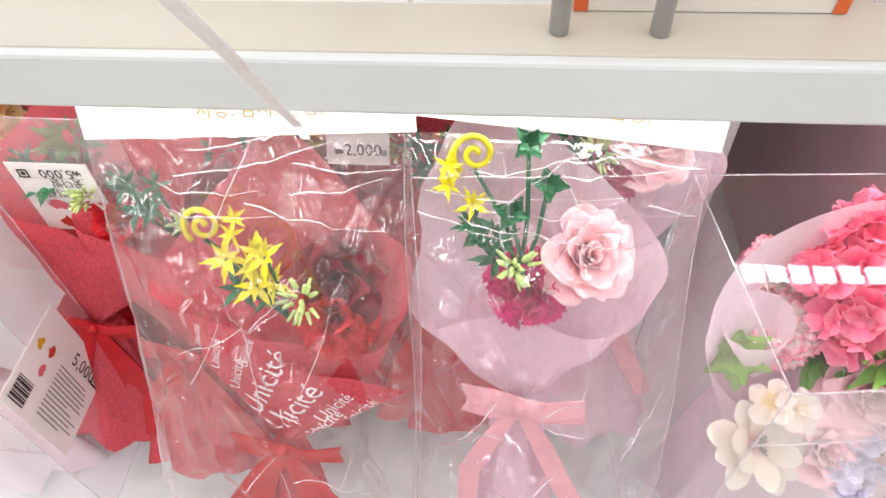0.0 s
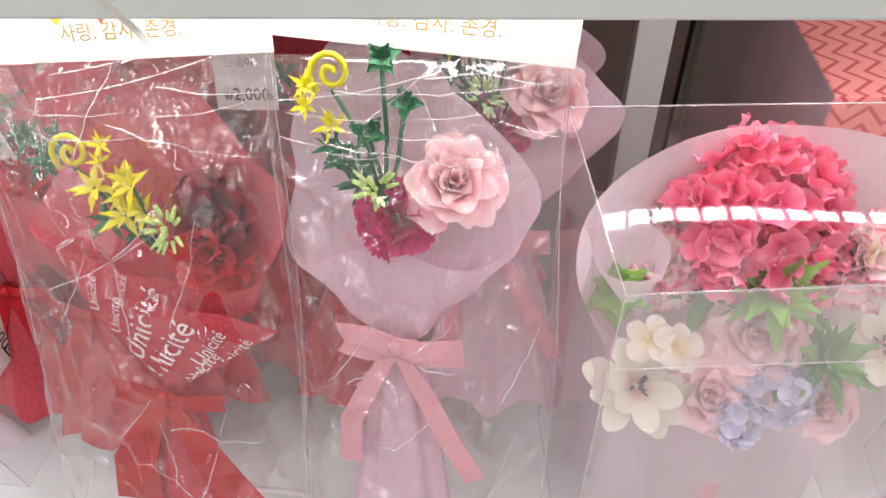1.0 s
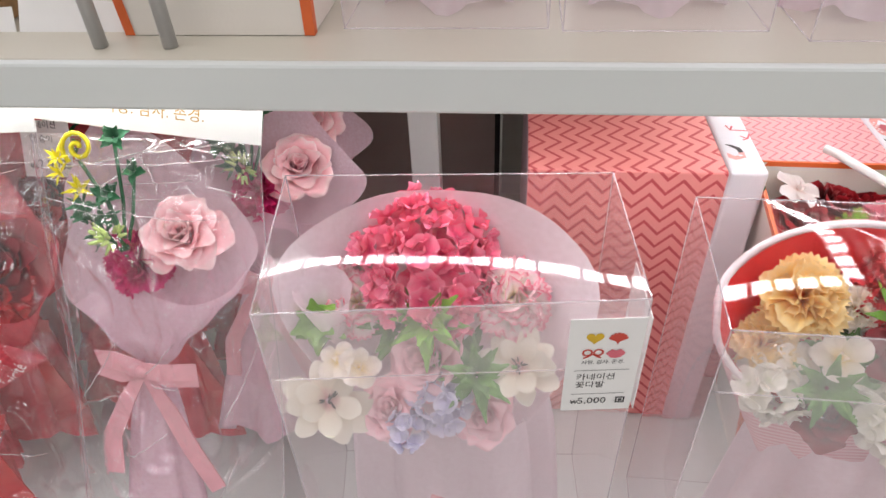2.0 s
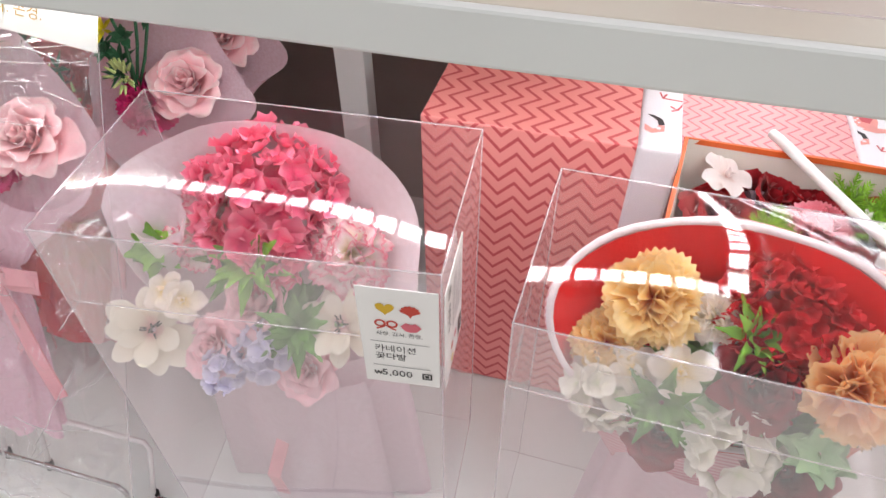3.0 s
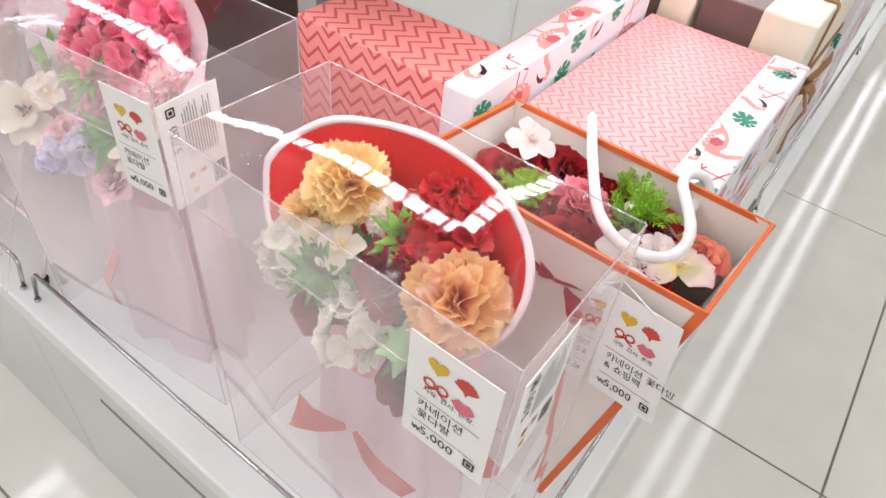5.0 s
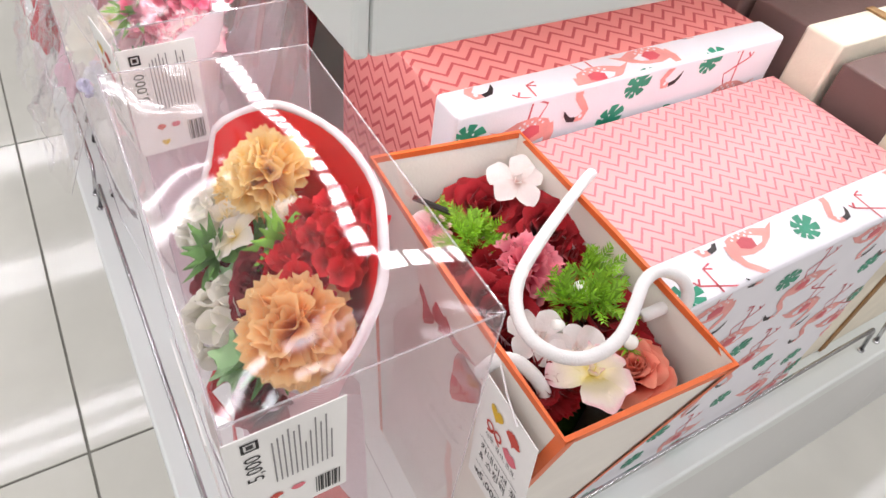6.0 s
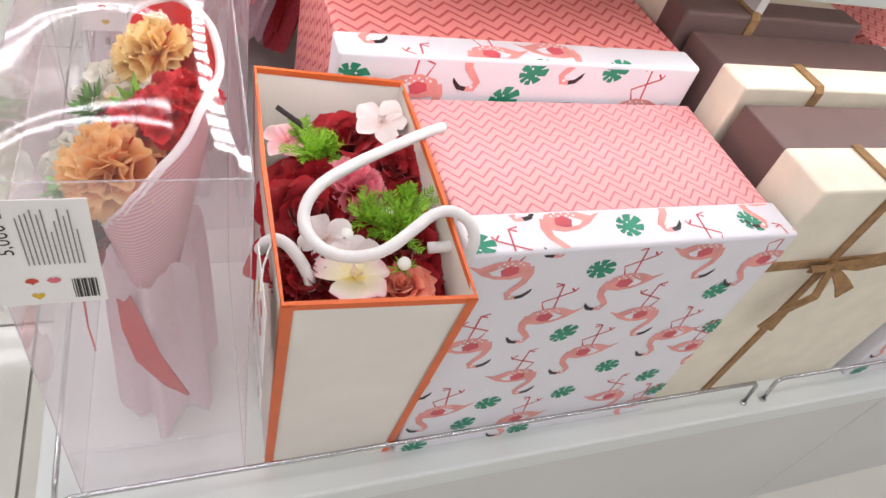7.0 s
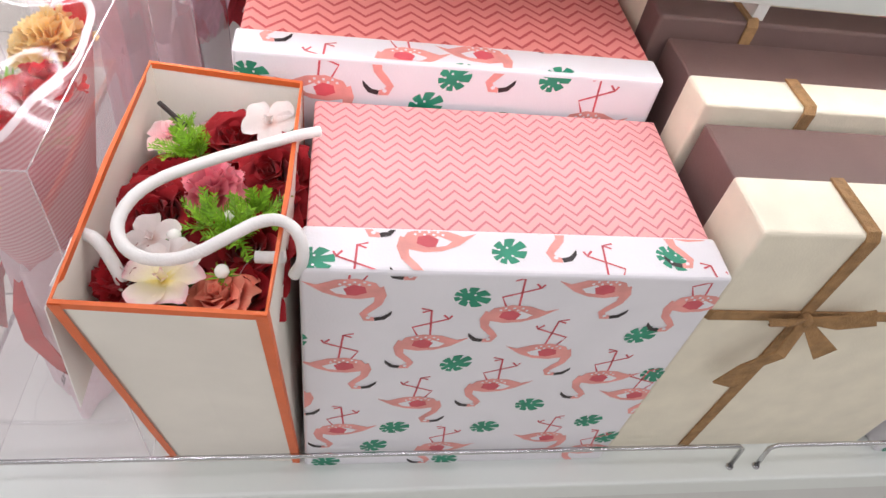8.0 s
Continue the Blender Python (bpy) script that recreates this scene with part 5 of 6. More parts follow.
def on_lean(x, z, out=0.0, y0=0.212, z0=0.64):
    """A point on the leaning plane of the bouquets at height z."""
    return Vector((x, y0 + (z - z0) * 0.45, z)) + LEAN_OUT * out


def smooth_loop(pts, n):
    """A closed smooth line through points."""
    out, k = [], len(pts)
    for i in range(n):
        f = i * k / n
        a, u = int(f), f - int(f)
        p0, p1, p2, p3 = [pts[(a + d) % k] for d in (-1, 0, 1, 2)]
        out.append(0.5 * (2 * p1 + (p2 - p0) * u + (2 * p0 - 5 * p1 + 4 * p2 - p3) * u * u + (3 * p1 - p0 - 3 * p2 + p3) * u ** 3))
    return out


def rim_wrap(neck, rim, seed, n=64, nv=12):
    """Wrapping paper from the tied neck to a free rim; also gives points on it."""
    loop = smooth_loop(rim, n)
    mid = sum(loop, Vector()) / n

    def at(i, v):
        e = loop[i % n]
        axis = neck.lerp(mid, v)
        p = neck.lerp(e, v)
        p = axis + (p - axis) * (v ** -0.22 if v > 0.02 else 2.3)
        k = noise.noise(p * 34 + Vector((seed, 0, 0))) * 0.007 + 0.0016 * math.sin(i * 1.9 + seed) * (1 - v)
        return p + (p - axis).normalized() * k

    bm = bmesh.new()
    layer = bm.loops.layers.uv.new("UVMap")
    g = [[bm.verts.new(at(i, 0.1 + 0.9 * j / nv)) for j in range(nv + 1)] for i in range(n)]
    for i in range(n):
        a, b2 = g[i], g[(i + 1) % n]
        for j in range(nv):
            f = bm.faces.new((a[j], b2[j], b2[j + 1], a[j + 1]))
            front = min(i, n - i) / n < 0.26
            for lp, (di, dj) in zip(f.loops, ((0, 0), (1, 0), (1, 1), (0, 1))):
                lp[layer].uv = (0.115 * (j + dj) / nv, 0.30 * (i + di) / n) if front else (0.0, 0.0)
    return bm


def fold_flap(neck, edge, seed):
    """A pointed corner of paper folded over the front."""
    bm = bmesh.new()
    layer = bm.loops.layers.uv.new("UVMap")
    n = 8
    rows = []
    for i in range(n + 1):
        u = i / n * (len(edge) - 1)
        k = min(len(edge) - 2, int(u))
        e = edge[k].lerp(edge[k + 1], u - k)
        rows.append([bm.verts.new(neck.lerp(e, 0.1 + 0.9 * j / 6) + LEAN_OUT * (0.010 + 0.004 * noise.noise(e * 40 + Vector((seed, j, 0))))) for j in range(7)])
    for i, (p, q) in enumerate(zip(rows, rows[1:])):
        for j in range(6):
            f = bm.faces.new((p[j], q[j], q[j + 1], p[j + 1]))
            for lp, (di, dj) in zip(f.loops, ((0, 0), (1, 0), (1, 1), (0, 1))):
                lp[layer].uv = (0.1 * (j + dj) / 6, 0.08 * (i + di) / n)
    return bm


def film_bag(parent, x0, x1, za, zb, dy, seed, depth=0.03):
    """The crinkled clear bag: front and back films with pressed creases, and welded edges."""
    rnd = random.Random(seed)
    wide, tall = x1 - x0, zb - za
    creases = []
    for k in range(64):
        # short creases all over; long flat ones gather under the header
        if k < 7:
            p, a, ln = Vector((rnd.uniform(0, 0.7) * wide, tall * (1 - 0.012 - 0.016 * k))), rnd.uniform(-0.22, 0.22), rnd.uniform(0.05, 0.12)
        else:
            p, a, ln = Vector((rnd.uniform(0.02, 0.95) * wide, rnd.uniform(0.02, 0.96) * tall)), rnd.choice((rnd.uniform(0.7, 1.3), rnd.uniform(1.7, 2.5), rnd.uniform(-0.5, 0.5))), rnd.uniform(0.018, 0.085)
        creases.append((p, Vector((math.cos(a), math.sin(a))), ln, rnd.uniform(0.0015, 0.0038) * rnd.choice((1, 1, -1)), rnd.uniform(0.0020, 0.0036)))
    for nm, sg, nu, nv in (("front_film", 1, 120, 240), ("back_film", -0.3, 40, 60)):
        bm = bmesh.new()

        def skin(u, v):
            bulge = (math.sin(math.pi * u) ** 0.6) * (math.sin(math.pi * min(1, 0.08 + 0.92 * v)) ** 0.5)
            k = noise.noise(Vector((u * 4 + seed, v * 7, seed))) * 0.006 + (0.3 - abs(noise.noise(Vector((u * 7 + v * 5, v * 9 - u * 3, seed + 5))))) * 0.012 + max(0.0, 0.06 - abs(noise.noise(Vector((u * 3.1 + v * 2.2, v * 3.7 - u * 2.6, seed + 21))))) * 0.09
            if sg == 1:
                for p, d, ln, hh, ww in creases:
                    ox, oy = u * wide - p.x, v * tall - p.y
                    f = (ox * d.x + oy * d.y) / ln
                    if 0 < f < 1:
                        off = abs(oy * d.x - ox * d.y + 0.12 * ln * f * (1 - f) + 0.0015 * math.sin(14 * f + hh * 4000)) / ww
                        if off < 4:
                            k += hh * math.exp(-off) * min(1, 6 * f, 6 * (1 - f))
            q = on_lean(x0 + wide * u + 0.002 * math.sin(9 * v + seed), za + tall * v, sg * depth * bulge + k * min(1, 0.35 + bulge))
            q.y += dy
            return q

        g = [[bm.verts.new(skin(i / nu, j / nv)) for i in range(nu + 1)] for j in range(nv + 1)]
        for j in range(nv):
            for i in range(nu):
                bm.faces.new((g[j][i], g[j][i + 1], g[j + 1][i + 1], g[j + 1][i]))
        part(nm, bm, M_FILM, parent, smooth=True, shadow=False)
        if sg == 1:
            # thin pale tubes added along some creases as their bright glints
            for p, d, ln, hh, ww in creases[:26]:
                line = [((p.x + d.x * ln * f - d.y * -0.12 * ln * f * (1 - f)) / wide, (p.y + d.y * ln * f + d.x * -0.12 * ln * f * (1 - f)) / tall) for f in [k / 14 for k in range(15)]]
                pts = [skin(u, v) + LEAN_OUT * 0.0003 for u, v in line if 0.01 < u < 0.99 and 0.01 < v < 0.995]
                if len(pts) > 3:
                    part("crease_glint", tube(pts, 0.00045, 6, taper=0.4), M_GLINT, parent, smooth=True, shadow=False)
    for x in (x0, x1):
        part("welded_edge", tube([on_lean(x + 0.002 * math.sin(9 * v / 12 + seed), za + tall * v / 12) + Vector((0, dy, 0)) for v in range(13)], 0.0004, 5), M_SEAM, parent, shadow=False)


def printed_words(x, cz, D, trees):
    """The slanting printed word in several sizes, laid on the wrapping paper."""
    bm = bmesh.new()
    for px, pz, a, size in ((-0.014, -0.078, 62, 0.021), (-0.002, -0.088, 52, 0.021), (0.030, -0.072, 50, 0.012), (0.044, -0.075, 48, 0.011), (0.022, -0.086, 48, 0.011), (0.012, -0.096, 46, 0.011), (-0.024, -0.060, 72, 0.010), (-0.034, -0.046, 76, 0.009), (-0.044, -0.034, 80, 0.007), (-0.052, -0.024, 82, 0.006), (-0.014, -0.040, 70, 0.008)):
        ex = Vector((math.cos(radians(a)), 0, 0)) + LEAN_UP * math.sin(radians(a))
        ey = Vector((-math.sin(radians(a)), 0, 0)) + LEAN_UP * math.cos(radians(a))
        words("Unicité", size, on_lean(x + px, cz + pz, 0.1) + D, ex, ey, bm)
    bmesh.ops.triangulate(bm, faces=bm.faces[:])
    bmesh.ops.subdivide_edges(bm, edges=[e for e in bm.edges if e.calc_length() > 0.003], cuts=1)
    lost = []
    for v in bm.verts:
        hits = [h for h in (tr.ray_cast(v.co, -LEAN_OUT, 0.2) for tr in trees) if h[0]]
        if hits:
            v.co = min(hits, key=lambda h: h[3])[0] + LEAN_OUT * 0.0008
        else:
            lost.append(v)
    bmesh.ops.delete(bm, geom=lost, context="VERTS")
    return bm


def stem_bouquet(kind, x, dz, dy, seed, label, header=True):
    """One small wrapped bouquet in a clear bag with a card header. x: its middle."""
    red = kind == "red"
    t = thing("wrapped_bouquet", (x, on_lean(x, DECK + 0.02).y + dy, DECK), label, "bouquet", "wrapped bouquets")
    D = Vector((0, dy, dz))
    mw = M_ROSEWRAP if red else M_PINKWRAP

    def P(px, pz, out):
        """A point beside the bouquet's middle, at its own height above the deck's zero."""
        return on_lean(x + px, pz - 0.41 * out, out) + D

    cz = 0.690 if red else 0.705
    neck = P(0.002, 0.602, 0.0) if red else P(-0.008, 0.642, 0.0)
    if red:
        loop = ((0.030, -0.012, 0.020), (-0.020, -0.004, 0.020), (-0.070, 0.006, 0.004), (-0.030, 0.052, -0.012), (0.010, 0.078, -0.018), (0.050, 0.044, -0.012), (0.082, 0.020, -0.002), (0.072, -0.012, 0.014))
    else:
        loop = ((0.002, -0.006, 0.020), (-0.036, -0.010, 0.014), (-0.069, -0.026, 0.0), (-0.063, 0.048, -0.012), (-0.030, 0.078, -0.018), (0.045, 0.034, -0.014), (0.072, 0.006, -0.002), (0.040, -0.012, 0.016))
    rim = [P(p, cz + q, o - 0.006) for p, q, o in loop]
    paper = rim_wrap(neck, rim, seed)
    trees = [bvhtree.BVHTree.FromBMesh(paper)]
    part("wrapping_paper", paper, mw, t, smooth=True)
    if red:
        fold = fold_flap(neck, [P(0.010, cz - 0.014, 0.018), P(0.052, cz - 0.024, 0.014), P(0.080, cz - 0.038, 0.008)], seed)
        trees.append(bvhtree.BVHTree.FromBMesh(fold))
        part("paper_fold", fold, M_ROSEWRAP, t, "printed folded paper corner", smooth=True)
        if header:
            part("printed_words", printed_words(x, cz + 0.006, D, trees), M_WHITEINK, t, "white printed words")
    part("paper_tail", skirt(neck, LEAN_UP, (0.028 if not red else 0.03) * (1 if header else 1.7), 0.13 if not red else 0.11, seed, LEAN_OUT, flat=0.45), mw, t, smooth=True)
    rb = M_REDSATIN if red else M_PINKSATIN
    kz = neck + LEAN_OUT * 0.014
    up, ri = LEAN_UP, Vector((1, 0, 0))
    wd = 0.007 if red else 0.012
    part("bow_loop", strip([kz, kz - ri * 0.016 + up * 0.010 + LEAN_OUT * 0.006, kz - ri * 0.031 + up * 0.008, kz - ri * 0.030 + up * 0.001, kz - ri * 0.016 - up * 0.003, kz], wd, up), rb, t, "satin bow loop")
    part("bow_loop", strip([kz, kz + ri * 0.016 + up * 0.002 + LEAN_OUT * 0.006, kz + ri * 0.036 + up * 0.001, kz + ri * 0.037 - up * 0.004, kz + ri * 0.018 - up * 0.005, kz], wd, up), rb, t, "satin bow loop")
    part("bow_knot", ball(kz + LEAN_OUT * 0.001, 0.0045), rb, t, smooth=True)
    part("bow_tail", strip([kz, kz - ri * 0.014 - up * 0.022, kz - ri * 0.028 - up * 0.050, kz - ri * 0.029 - up * 0.080], [0.006, 0.011, 0.013, 0.012] if not red else [0.008, 0.018, 0.028, 0.032], ri), rb, t, "satin tail")
    part("bow_tail", strip([kz, kz + ri * 0.016 - up * 0.03, kz + ri * 0.030 - up * 0.06, kz + ri * 0.046 - up * 0.088], [0.006, 0.012, 0.013, 0.012] if not red else [0.008, 0.018, 0.028, 0.034], ri), rb, t, "satin tail")
    N = LEAN_OUT + Vector((0, 0, 0.35))
    if red:
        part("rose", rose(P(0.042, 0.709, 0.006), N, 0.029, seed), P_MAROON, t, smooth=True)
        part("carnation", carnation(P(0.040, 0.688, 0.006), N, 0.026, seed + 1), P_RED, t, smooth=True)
        curl, sp0, root, bud0 = P(-0.027, 0.744, 0.012), P(-0.012, 0.748, 0.012), P(0.014, 0.692, 0.010), P(0.026, 0.711, 0.018)
        stalks = ((-0.016, 0.728, 0.014), (0.006, 0.730, 0.014), (0.000, 0.716, 0.016), (-0.010, 0.712, 0.014))
    else:
        part("rose", rose(P(0.025, 0.733, 0.008), N + Vector((0.35, 0, 0.45)), 0.028, seed), P_PALEROSE, t, smooth=True)
        part("carnation", carnation(P(-0.008, 0.712, 0.006), N, 0.024, seed + 1), P_MAGENTA, t, smooth=True)
        curl, sp0, root, bud0 = P(-0.037, 0.781, 0.008), P(-0.053, 0.776, 0.010), P(-0.012, 0.718, 0.010), P(-0.015, 0.734, 0.018)
        stalks = ((-0.011, 0.788, 0.010), (0.000, 0.769, 0.010), (-0.018, 0.757, 0.014), (-0.034, 0.746, 0.014))
    sp = [curl + ri * (0.0012 + 0.0010 * a) * math.cos(a) + up * (0.0012 + 0.0010 * a) * math.sin(a) for a in [0.45 * k for k in range(24)]]
    if header or not red:
        part("curled_tendril", tube(sp, 0.0016, 6), M_YELLOW, t, "yellow curled tendril", smooth=True)
    part("stem", tube([curl - up * 0.008, curl.lerp(root, 0.5) + ri * 0.004, root], 0.0012, 6), M_SPRIG, t, smooth=True)
    for k in range(6 if header or not red else 0):
        p = sp0.lerp(root, k / 6.5) + ri * 0.003 * (-1) ** k
        part("leaf_spray", sprig(p, N + Vector((0.4 * (-1) ** k, 0, 0.3)), 0.008 + 0.0012 * k, seed * 9 + k, 8, 0.13, (25, 60)), M_YELLOW if k < (5 if red else 3) else M_SPRIG, t, smooth=True)
    for k, (lx, lz, lo) in enumerate(stalks):
        p = P(lx, lz, lo)
        yellow = red and header and k < 3
        part("leaf_spray", sprig(p, N + Vector((0.3 * (-1) ** k, 0, 0.5)), 0.014 if red else 0.0095, seed * 5 + k, 7, 0.14 if red else 0.34, (15, 50)), M_YELLOW if yellow else M_SPRIG, t, smooth=True)
        part("stem", tube([p, p.lerp(root, 0.5) + ri * 0.002, root], 0.0012, 6), M_SPRIG, t, smooth=True)
    part("bud_spray", buds(bud0, N, 0.014, seed + 3, 22), M_BUD, t, smooth=True)
    x0, x1 = (x - 0.087, x + 0.086) if red else (x - 0.072, x + 0.080)
    if header:
        film_bag(t, x0, x1, DECK + 0.03 + dz, 0.785 + dz, dy, seed)
        tilt = 0.05 if red else -0.10
        hx = Vector((math.cos(tilt), 0, 0)) + LEAN_UP * math.sin(tilt)
        hy = LEAN_UP * math.cos(tilt) - Vector((math.sin(tilt), 0, 0))
        h0 = on_lean(x0, 0.778 if red else 0.794, 0.004) + D
        hw = x1 - x0 + 0.002
        hd = part("header_card", plate(h0, hx, hy, hw, 0.075), M_CARD, t, "white card header with printed slogan")
        part("slogan_print", words("사랑. 감사. 존경.", 0.0098, h0 + hx * hw * 0.55 + hy * 0.0105, hx, hy, align="CENTER"), M_OCHREINK, hd)
        for mk, mx, mm in ((heart, 0.36, M_GOLDINK), (bloom_mark, 0.50, M_REDINK), (lips_mark, 0.76, M_PINKINK)):
            part("printed_mark", polygon(mk(mx * hw, 0.0245, 0.0075), h0, hx, hy, lift=0.0005), mm, hd)
        bm = bmesh.new()
        for pl in bow_mark(0.63 * hw, 0.0245, 0.0075):
            polygon(pl, h0, hx, hy, bm, 0.0005)
        part("printed_mark", bm, M_REDINK, hd)
    return t


def wire_holder(x, dy=0.0):
    """A white wire easel front: a bent bar on two legs with black caps."""
    t = thing("wire_holder", (x, 0.166 + dy, DECK), "white wire holder with black foot caps in front of a bouquet", "holder", "wire holders")
    part("bar", tube([(x - 0.053, 0.166 + dy, DECK + 0.005), (x - 0.062, 0.185 + dy, 0.468), (x - 0.060, 0.187 + dy, 0.474), (x + 0.046, 0.187 + dy, 0.474), (x + 0.050, 0.185 + dy, 0.468), (x + 0.053, 0.163 + dy, DECK + 0.005)], 0.0022, 8), M_WIRE, t, smooth=True)
    for sx in (-0.053, 0.053):
        part("foot_cap", tube([(x + sx, 0.165 + dy, DECK), (x + sx, 0.167 + dy, DECK + 0.009)], 0.0034, 10), M_RUBBER, t, smooth=True)
    return t


stem_bouquet("red", -0.118, 0, 0, 21, "rose-red wrapped bouquet with maroon rose and yellow sprig in cellophane")
stem_bouquet("pink", 0.036, 0, 0, 22, "pale pink wrapped bouquet with pink rose and magenta carnation in cellophane")
for hx in (0.045, -0.105):
    wire_holder(hx)
price = thing("price_label", (-0.076, 0.33, 0.723), "small white price label on a cellophane bag behind", "label")
part("card", plate((-0.095, 0.319, 0.723), (1, 0, 0), LEAN_UP, 0.039, 0.042), M_CARD, price)
bm = words("2,000", 0.0105, (-0.084, 0.319 + 0.0024, 0.723 + 0.0055), (1, 0, 0), LEAN_UP)
words("₩", 0.006, (-0.090, 0.319 + 0.0024, 0.723 + 0.0055), (1, 0, 0), LEAN_UP, bm)
code_square(0.034, 0.0062, 0.0035, (-0.095, 0.319, 0.723), (1, 0, 0), LEAN_UP, bm)
words("카네이션", 0.0062, (-0.088, 0.319 + 0.0150, 0.723 + 0.0335), (1, 0, 0), LEAN_UP, bm)
words("한 송이", 0.0062, (-0.088, 0.319 + 0.0108, 0.723 + 0.024), (1, 0, 0), LEAN_UP, bm)
part("price_print", bm, M_INK, price)
# second row behind
for kind, bx, sd, ddy in (("red", -0.17, 31, 0.12), ("red", -0.03, 32, 0.13), ("pink", 0.085, 33, 0.10), ("pink", 0.075, 36, 0.17), ("red", -0.12, 34, 0.21), ("red", 0.02, 35, 0.22), ("red", -0.33, 37, 0.16), ("red", -0.25, 38, 0.14), ("red", -0.22, 39, 0.08), ("red", -0.085, 40, 0.16), ("red", -0.30, 41, 0.10), ("red", -0.05, 43, 0.27)):
    stem_bouquet(kind, bx, -0.03 if kind == "red" else -0.01, ddy, sd, "wrapped " + ("red" if kind == "red" else "pink") + " paper bouquet standing in the row behind", False)

# box at the far left with an upside-down card
def red_boxed(x0, x1, y0, y1, seed, label):
    """A clear box with a red and peach bouquet."""
    bx = clear_box([(x0, y0), (x1, y0 - 0.003), (x1, y1 - 0.003), (x0, y1)], DECK, 0.742, label, "clear boxes", seed)
    cx, cy = (x0 + x1) / 2, (y0 + y1) / 2
    q = thing("red_bouquet", (cx, cy, DECK), "artificial red and peach bouquet in red paper inside clear box", "bouquet", "box bouquets")
    part("inner_paper", cone_wrap((cx, cy, 0.5), (cx, cy - 0.005, 0.69), 0.092, 0.052, SLOPE, front_drop=0.03, seed=seed, wave=4, ripple=0.003, sides=0.012, start=0.2)[0], M_REDWRAP, q, "red wrapping paper", smooth=True)
    part("paper_skirt", skirt((cx, cy, 0.53), (0, 0, 1), 0.075, 0.105, seed, (0, -1, 0), flat=0.6, r0=0.4), M_RIBBED, q, smooth=True)
    blossoms(q, [("carnation", (cx + 0.06, cy + 0.02, 0.715), 0.03, P_ORANGE), ("carnation", (cx - 0.03, cy - 0.01, 0.70), 0.03, P_ORANGE), ("hydrangea", (cx + 0.01, cy + 0.02, 0.705), 0.036, P_RED), ("rose", (cx + 0.03, cy - 0.03, 0.68), 0.025, P_DARKRED), ("leaves", (cx + 0.04, cy - 0.02, 0.69), 0.028, M_LEAFDARK)], seed=seed)
    return bx


box_left = red_boxed(-0.53, -0.313, 0.198, 0.30, 15, "clear plastic gift box beside the wrapped bouquets, card upside down")
side_label(box_left, Vector((-0.309, 0.276, 0.617)), (0, -1, 0), (0, 0, -1), 0.076, 0.094)
box_left2 = red_boxed(-0.45, -0.235, 0.335, 0.45, 17, "clear plastic gift box with a red bouquet behind another box")
front_label(box_left2, Vector((-0.262, 0.325, 0.710)), (-1, 0, 0), (0, 0, -1), 0.058, 0.066, ["카네이션", "꽃다발"])

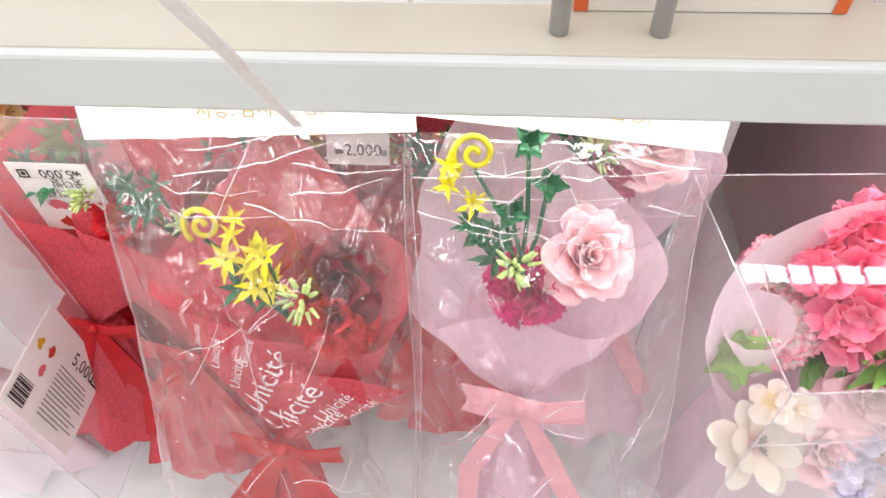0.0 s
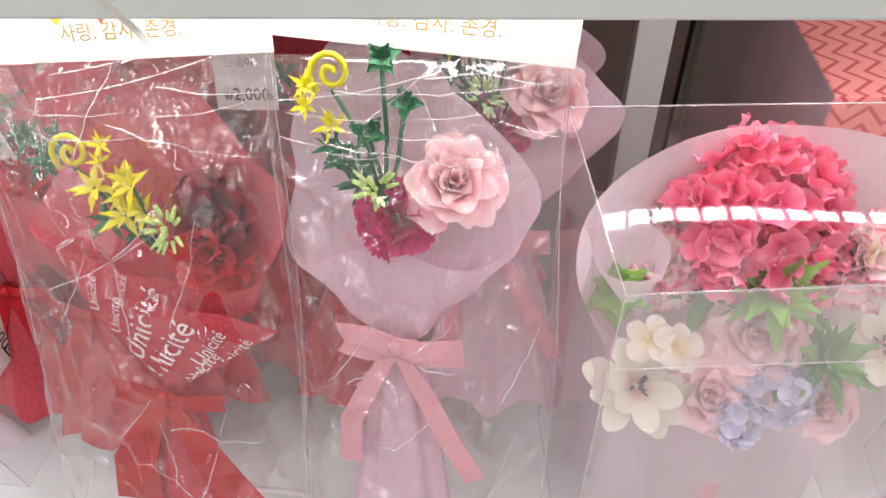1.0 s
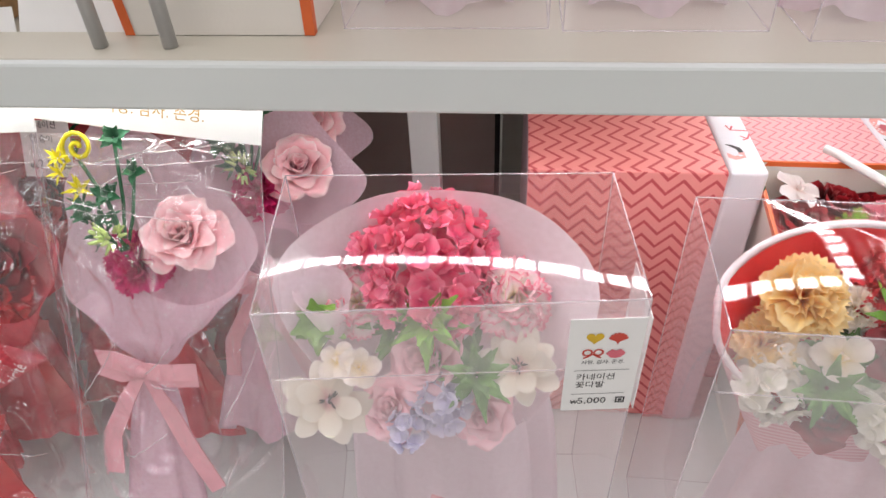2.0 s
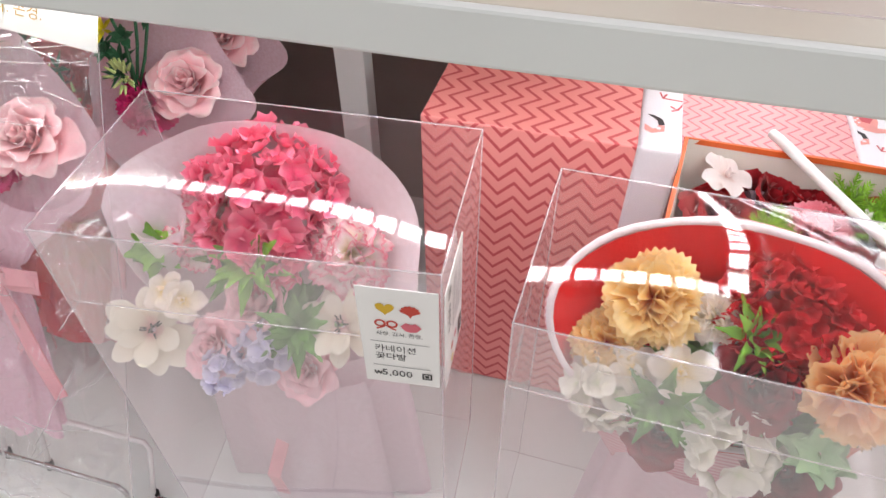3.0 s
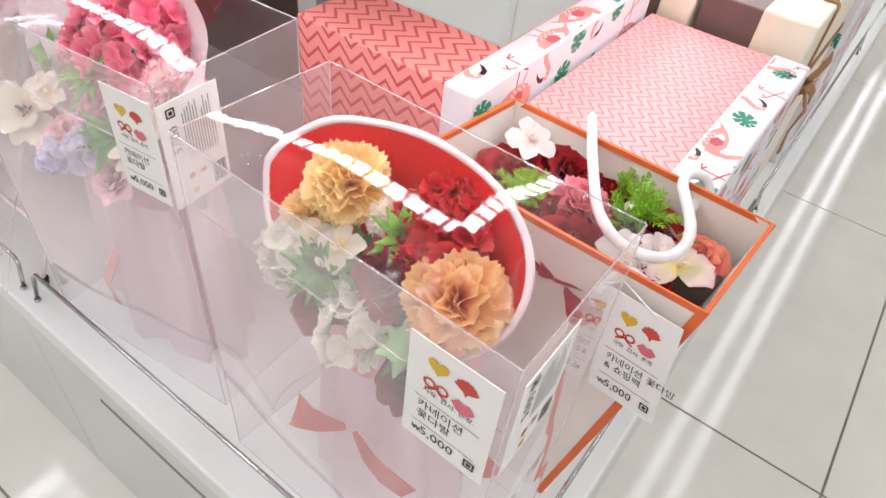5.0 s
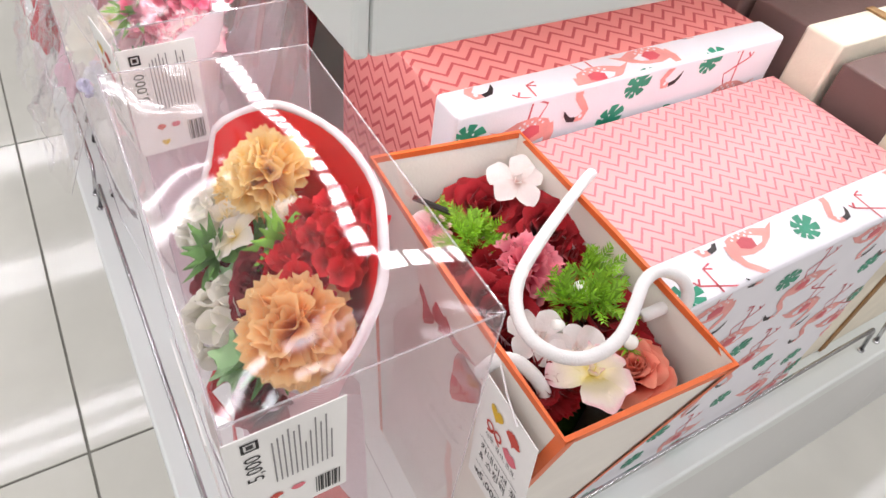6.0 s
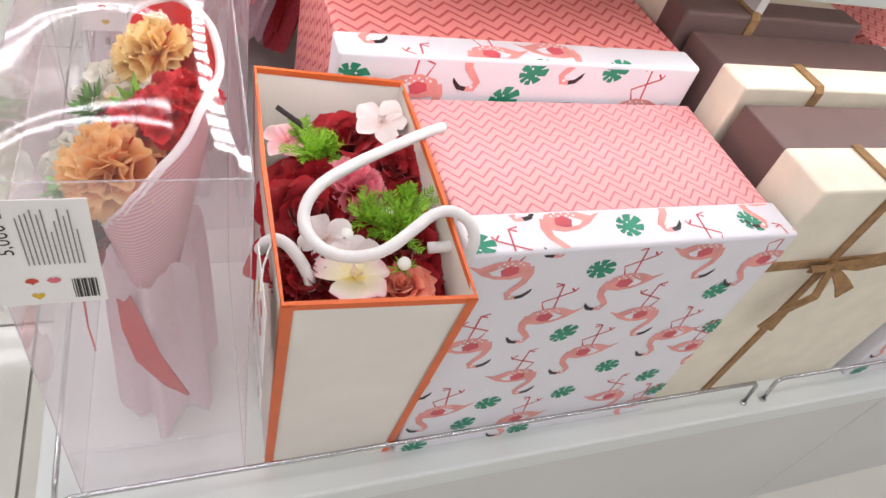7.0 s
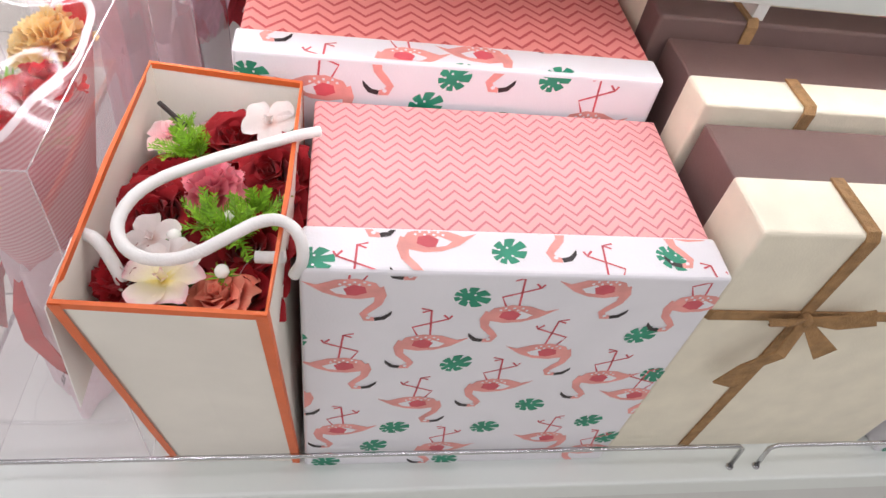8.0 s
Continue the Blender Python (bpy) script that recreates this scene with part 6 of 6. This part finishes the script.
# ---- goods on the upper shelf, seen by their feet ----
UZ = 0.843
ub = paper_bag([(0.162, 0.285), (0.162, 0.39), (0.034, 0.39), (0.034, 0.285)], [(0.155, 0.293), (0.155, 0.385), (0.042, 0.385), (0.042, 0.293)], UZ, UZ + 0.27, "ivory paper shopping bag with orange edges on the upper shelf", "paper bags")
for xa, xb, yy, sd in ((0.171, 0.289, 0.303, 41), (0.297, 0.408, 0.299, 42), (0.425, 0.52, 0.285, 43)):
    cbx = clear_box([(xa, yy), (xb, yy), (xb, yy + 0.12), (xa, yy + 0.12)], UZ, UZ + 0.3, "clear plastic gift box with pink tissue on the upper shelf", "clear boxes", sd)
    bq = thing("pink_bouquet", ((xa + xb) / 2, yy + 0.06, UZ), "pink tissue wrapped bouquet in a clear box on the upper shelf", "bouquet", "box bouquets")
    mx = (xa + xb) / 2
    part("paper_skirt", skirt((mx, yy + 0.06, UZ + 0.11), (0, 0, 1), 0.042, 0.108, sd, (0, -1, 0), flat=0.8), M_TISSUE, bq, smooth=True)
    part("wrapping_paper", cone_wrap((mx, yy + 0.06, UZ + 0.11), (mx, yy + 0.06, UZ + 0.24), 0.05, 0.045, SLOPE, seed=sd)[0], M_PINKWRAP, bq, smooth=True)
    part("ribbon_tail", strip([(mx, yy + 0.02, UZ + 0.11), (mx + 0.01, yy + 0.012, UZ + 0.06), (mx + 0.012, yy + 0.012, UZ + 0.02)], 0.014, (1, 0, 0)), M_REDSATIN, bq, "red satin tail")
    blossoms(bq, [("carnation", (mx, yy + 0.06, UZ + 0.235), 0.035, P_HOTPINK)], seed=sd)
for xa in (0.034, 0.076):
    t = thing("shelf_divider", (xa, 0.276, UZ), "chrome wire shelf divider leg", "divider", "dividers")
    part("leg", tube([(xa, 0.276, UZ), (xa, 0.276, UZ + 0.16), (xa, 0.30, UZ + 0.165), (xa, 0.5, UZ + 0.165)], 0.0042, 12), M_STEEL, t, smooth=True)
bs = thing("wooden_block", (-0.056, 0.315, UZ), "small brown wooden stand on the upper shelf", "stand")
part("block", box(-0.066, -0.046, 0.302, 0.33, UZ, UZ + 0.02, 0.002), M_TWINE, bs)

# strap hanging from above to the red bouquet's bag
strap = thing("hanging_strap", (-0.083, 0.262, 0.792), "white plastic strap hanging in front of the shelf lip", "strap")
part("cord", strip([(-0.083, 0.262, 0.792), (-0.079, 0.247, 0.812), (-0.071, 0.212, 0.85), (-0.061, 0.168, 0.90), (-0.048, 0.10, 0.975), (-0.03, 0.03, 1.06), (-0.02, -0.05, 1.2)], 0.0042, (1, 0, 0), thick=0.0005), M_STRAP, strap)

# ---- floor tiles, each a piece of its own ----
tile_me = None
floor = thing("floor", (0, 0, FLOOR), "glossy cream porcelain floor tiles with grey joints", "floor", kind="structure")
for i in range(-9, 6):
    for j in range(-6, 14):
        x, y = GX + i * TILE, GY + j * TILE
        if x < -6 or x > 4.2 or y < -3.9 or y > 9.2:
            continue
        if tile_me is None:
            bmt = box(0.0017, TILE - 0.0017, 0.0017, TILE - 0.0017, -0.003, 0.0, 0.0008, 1)
            tile_me = bpy.data.meshes.new("tile")
            bmt.to_mesh(tile_me)
            bmt.free()
            tile_me.materials.append(M_TILE)
        ob = new("tile", tile_me)
        ob.parent = floor
        ob.location = (x, y, 0)
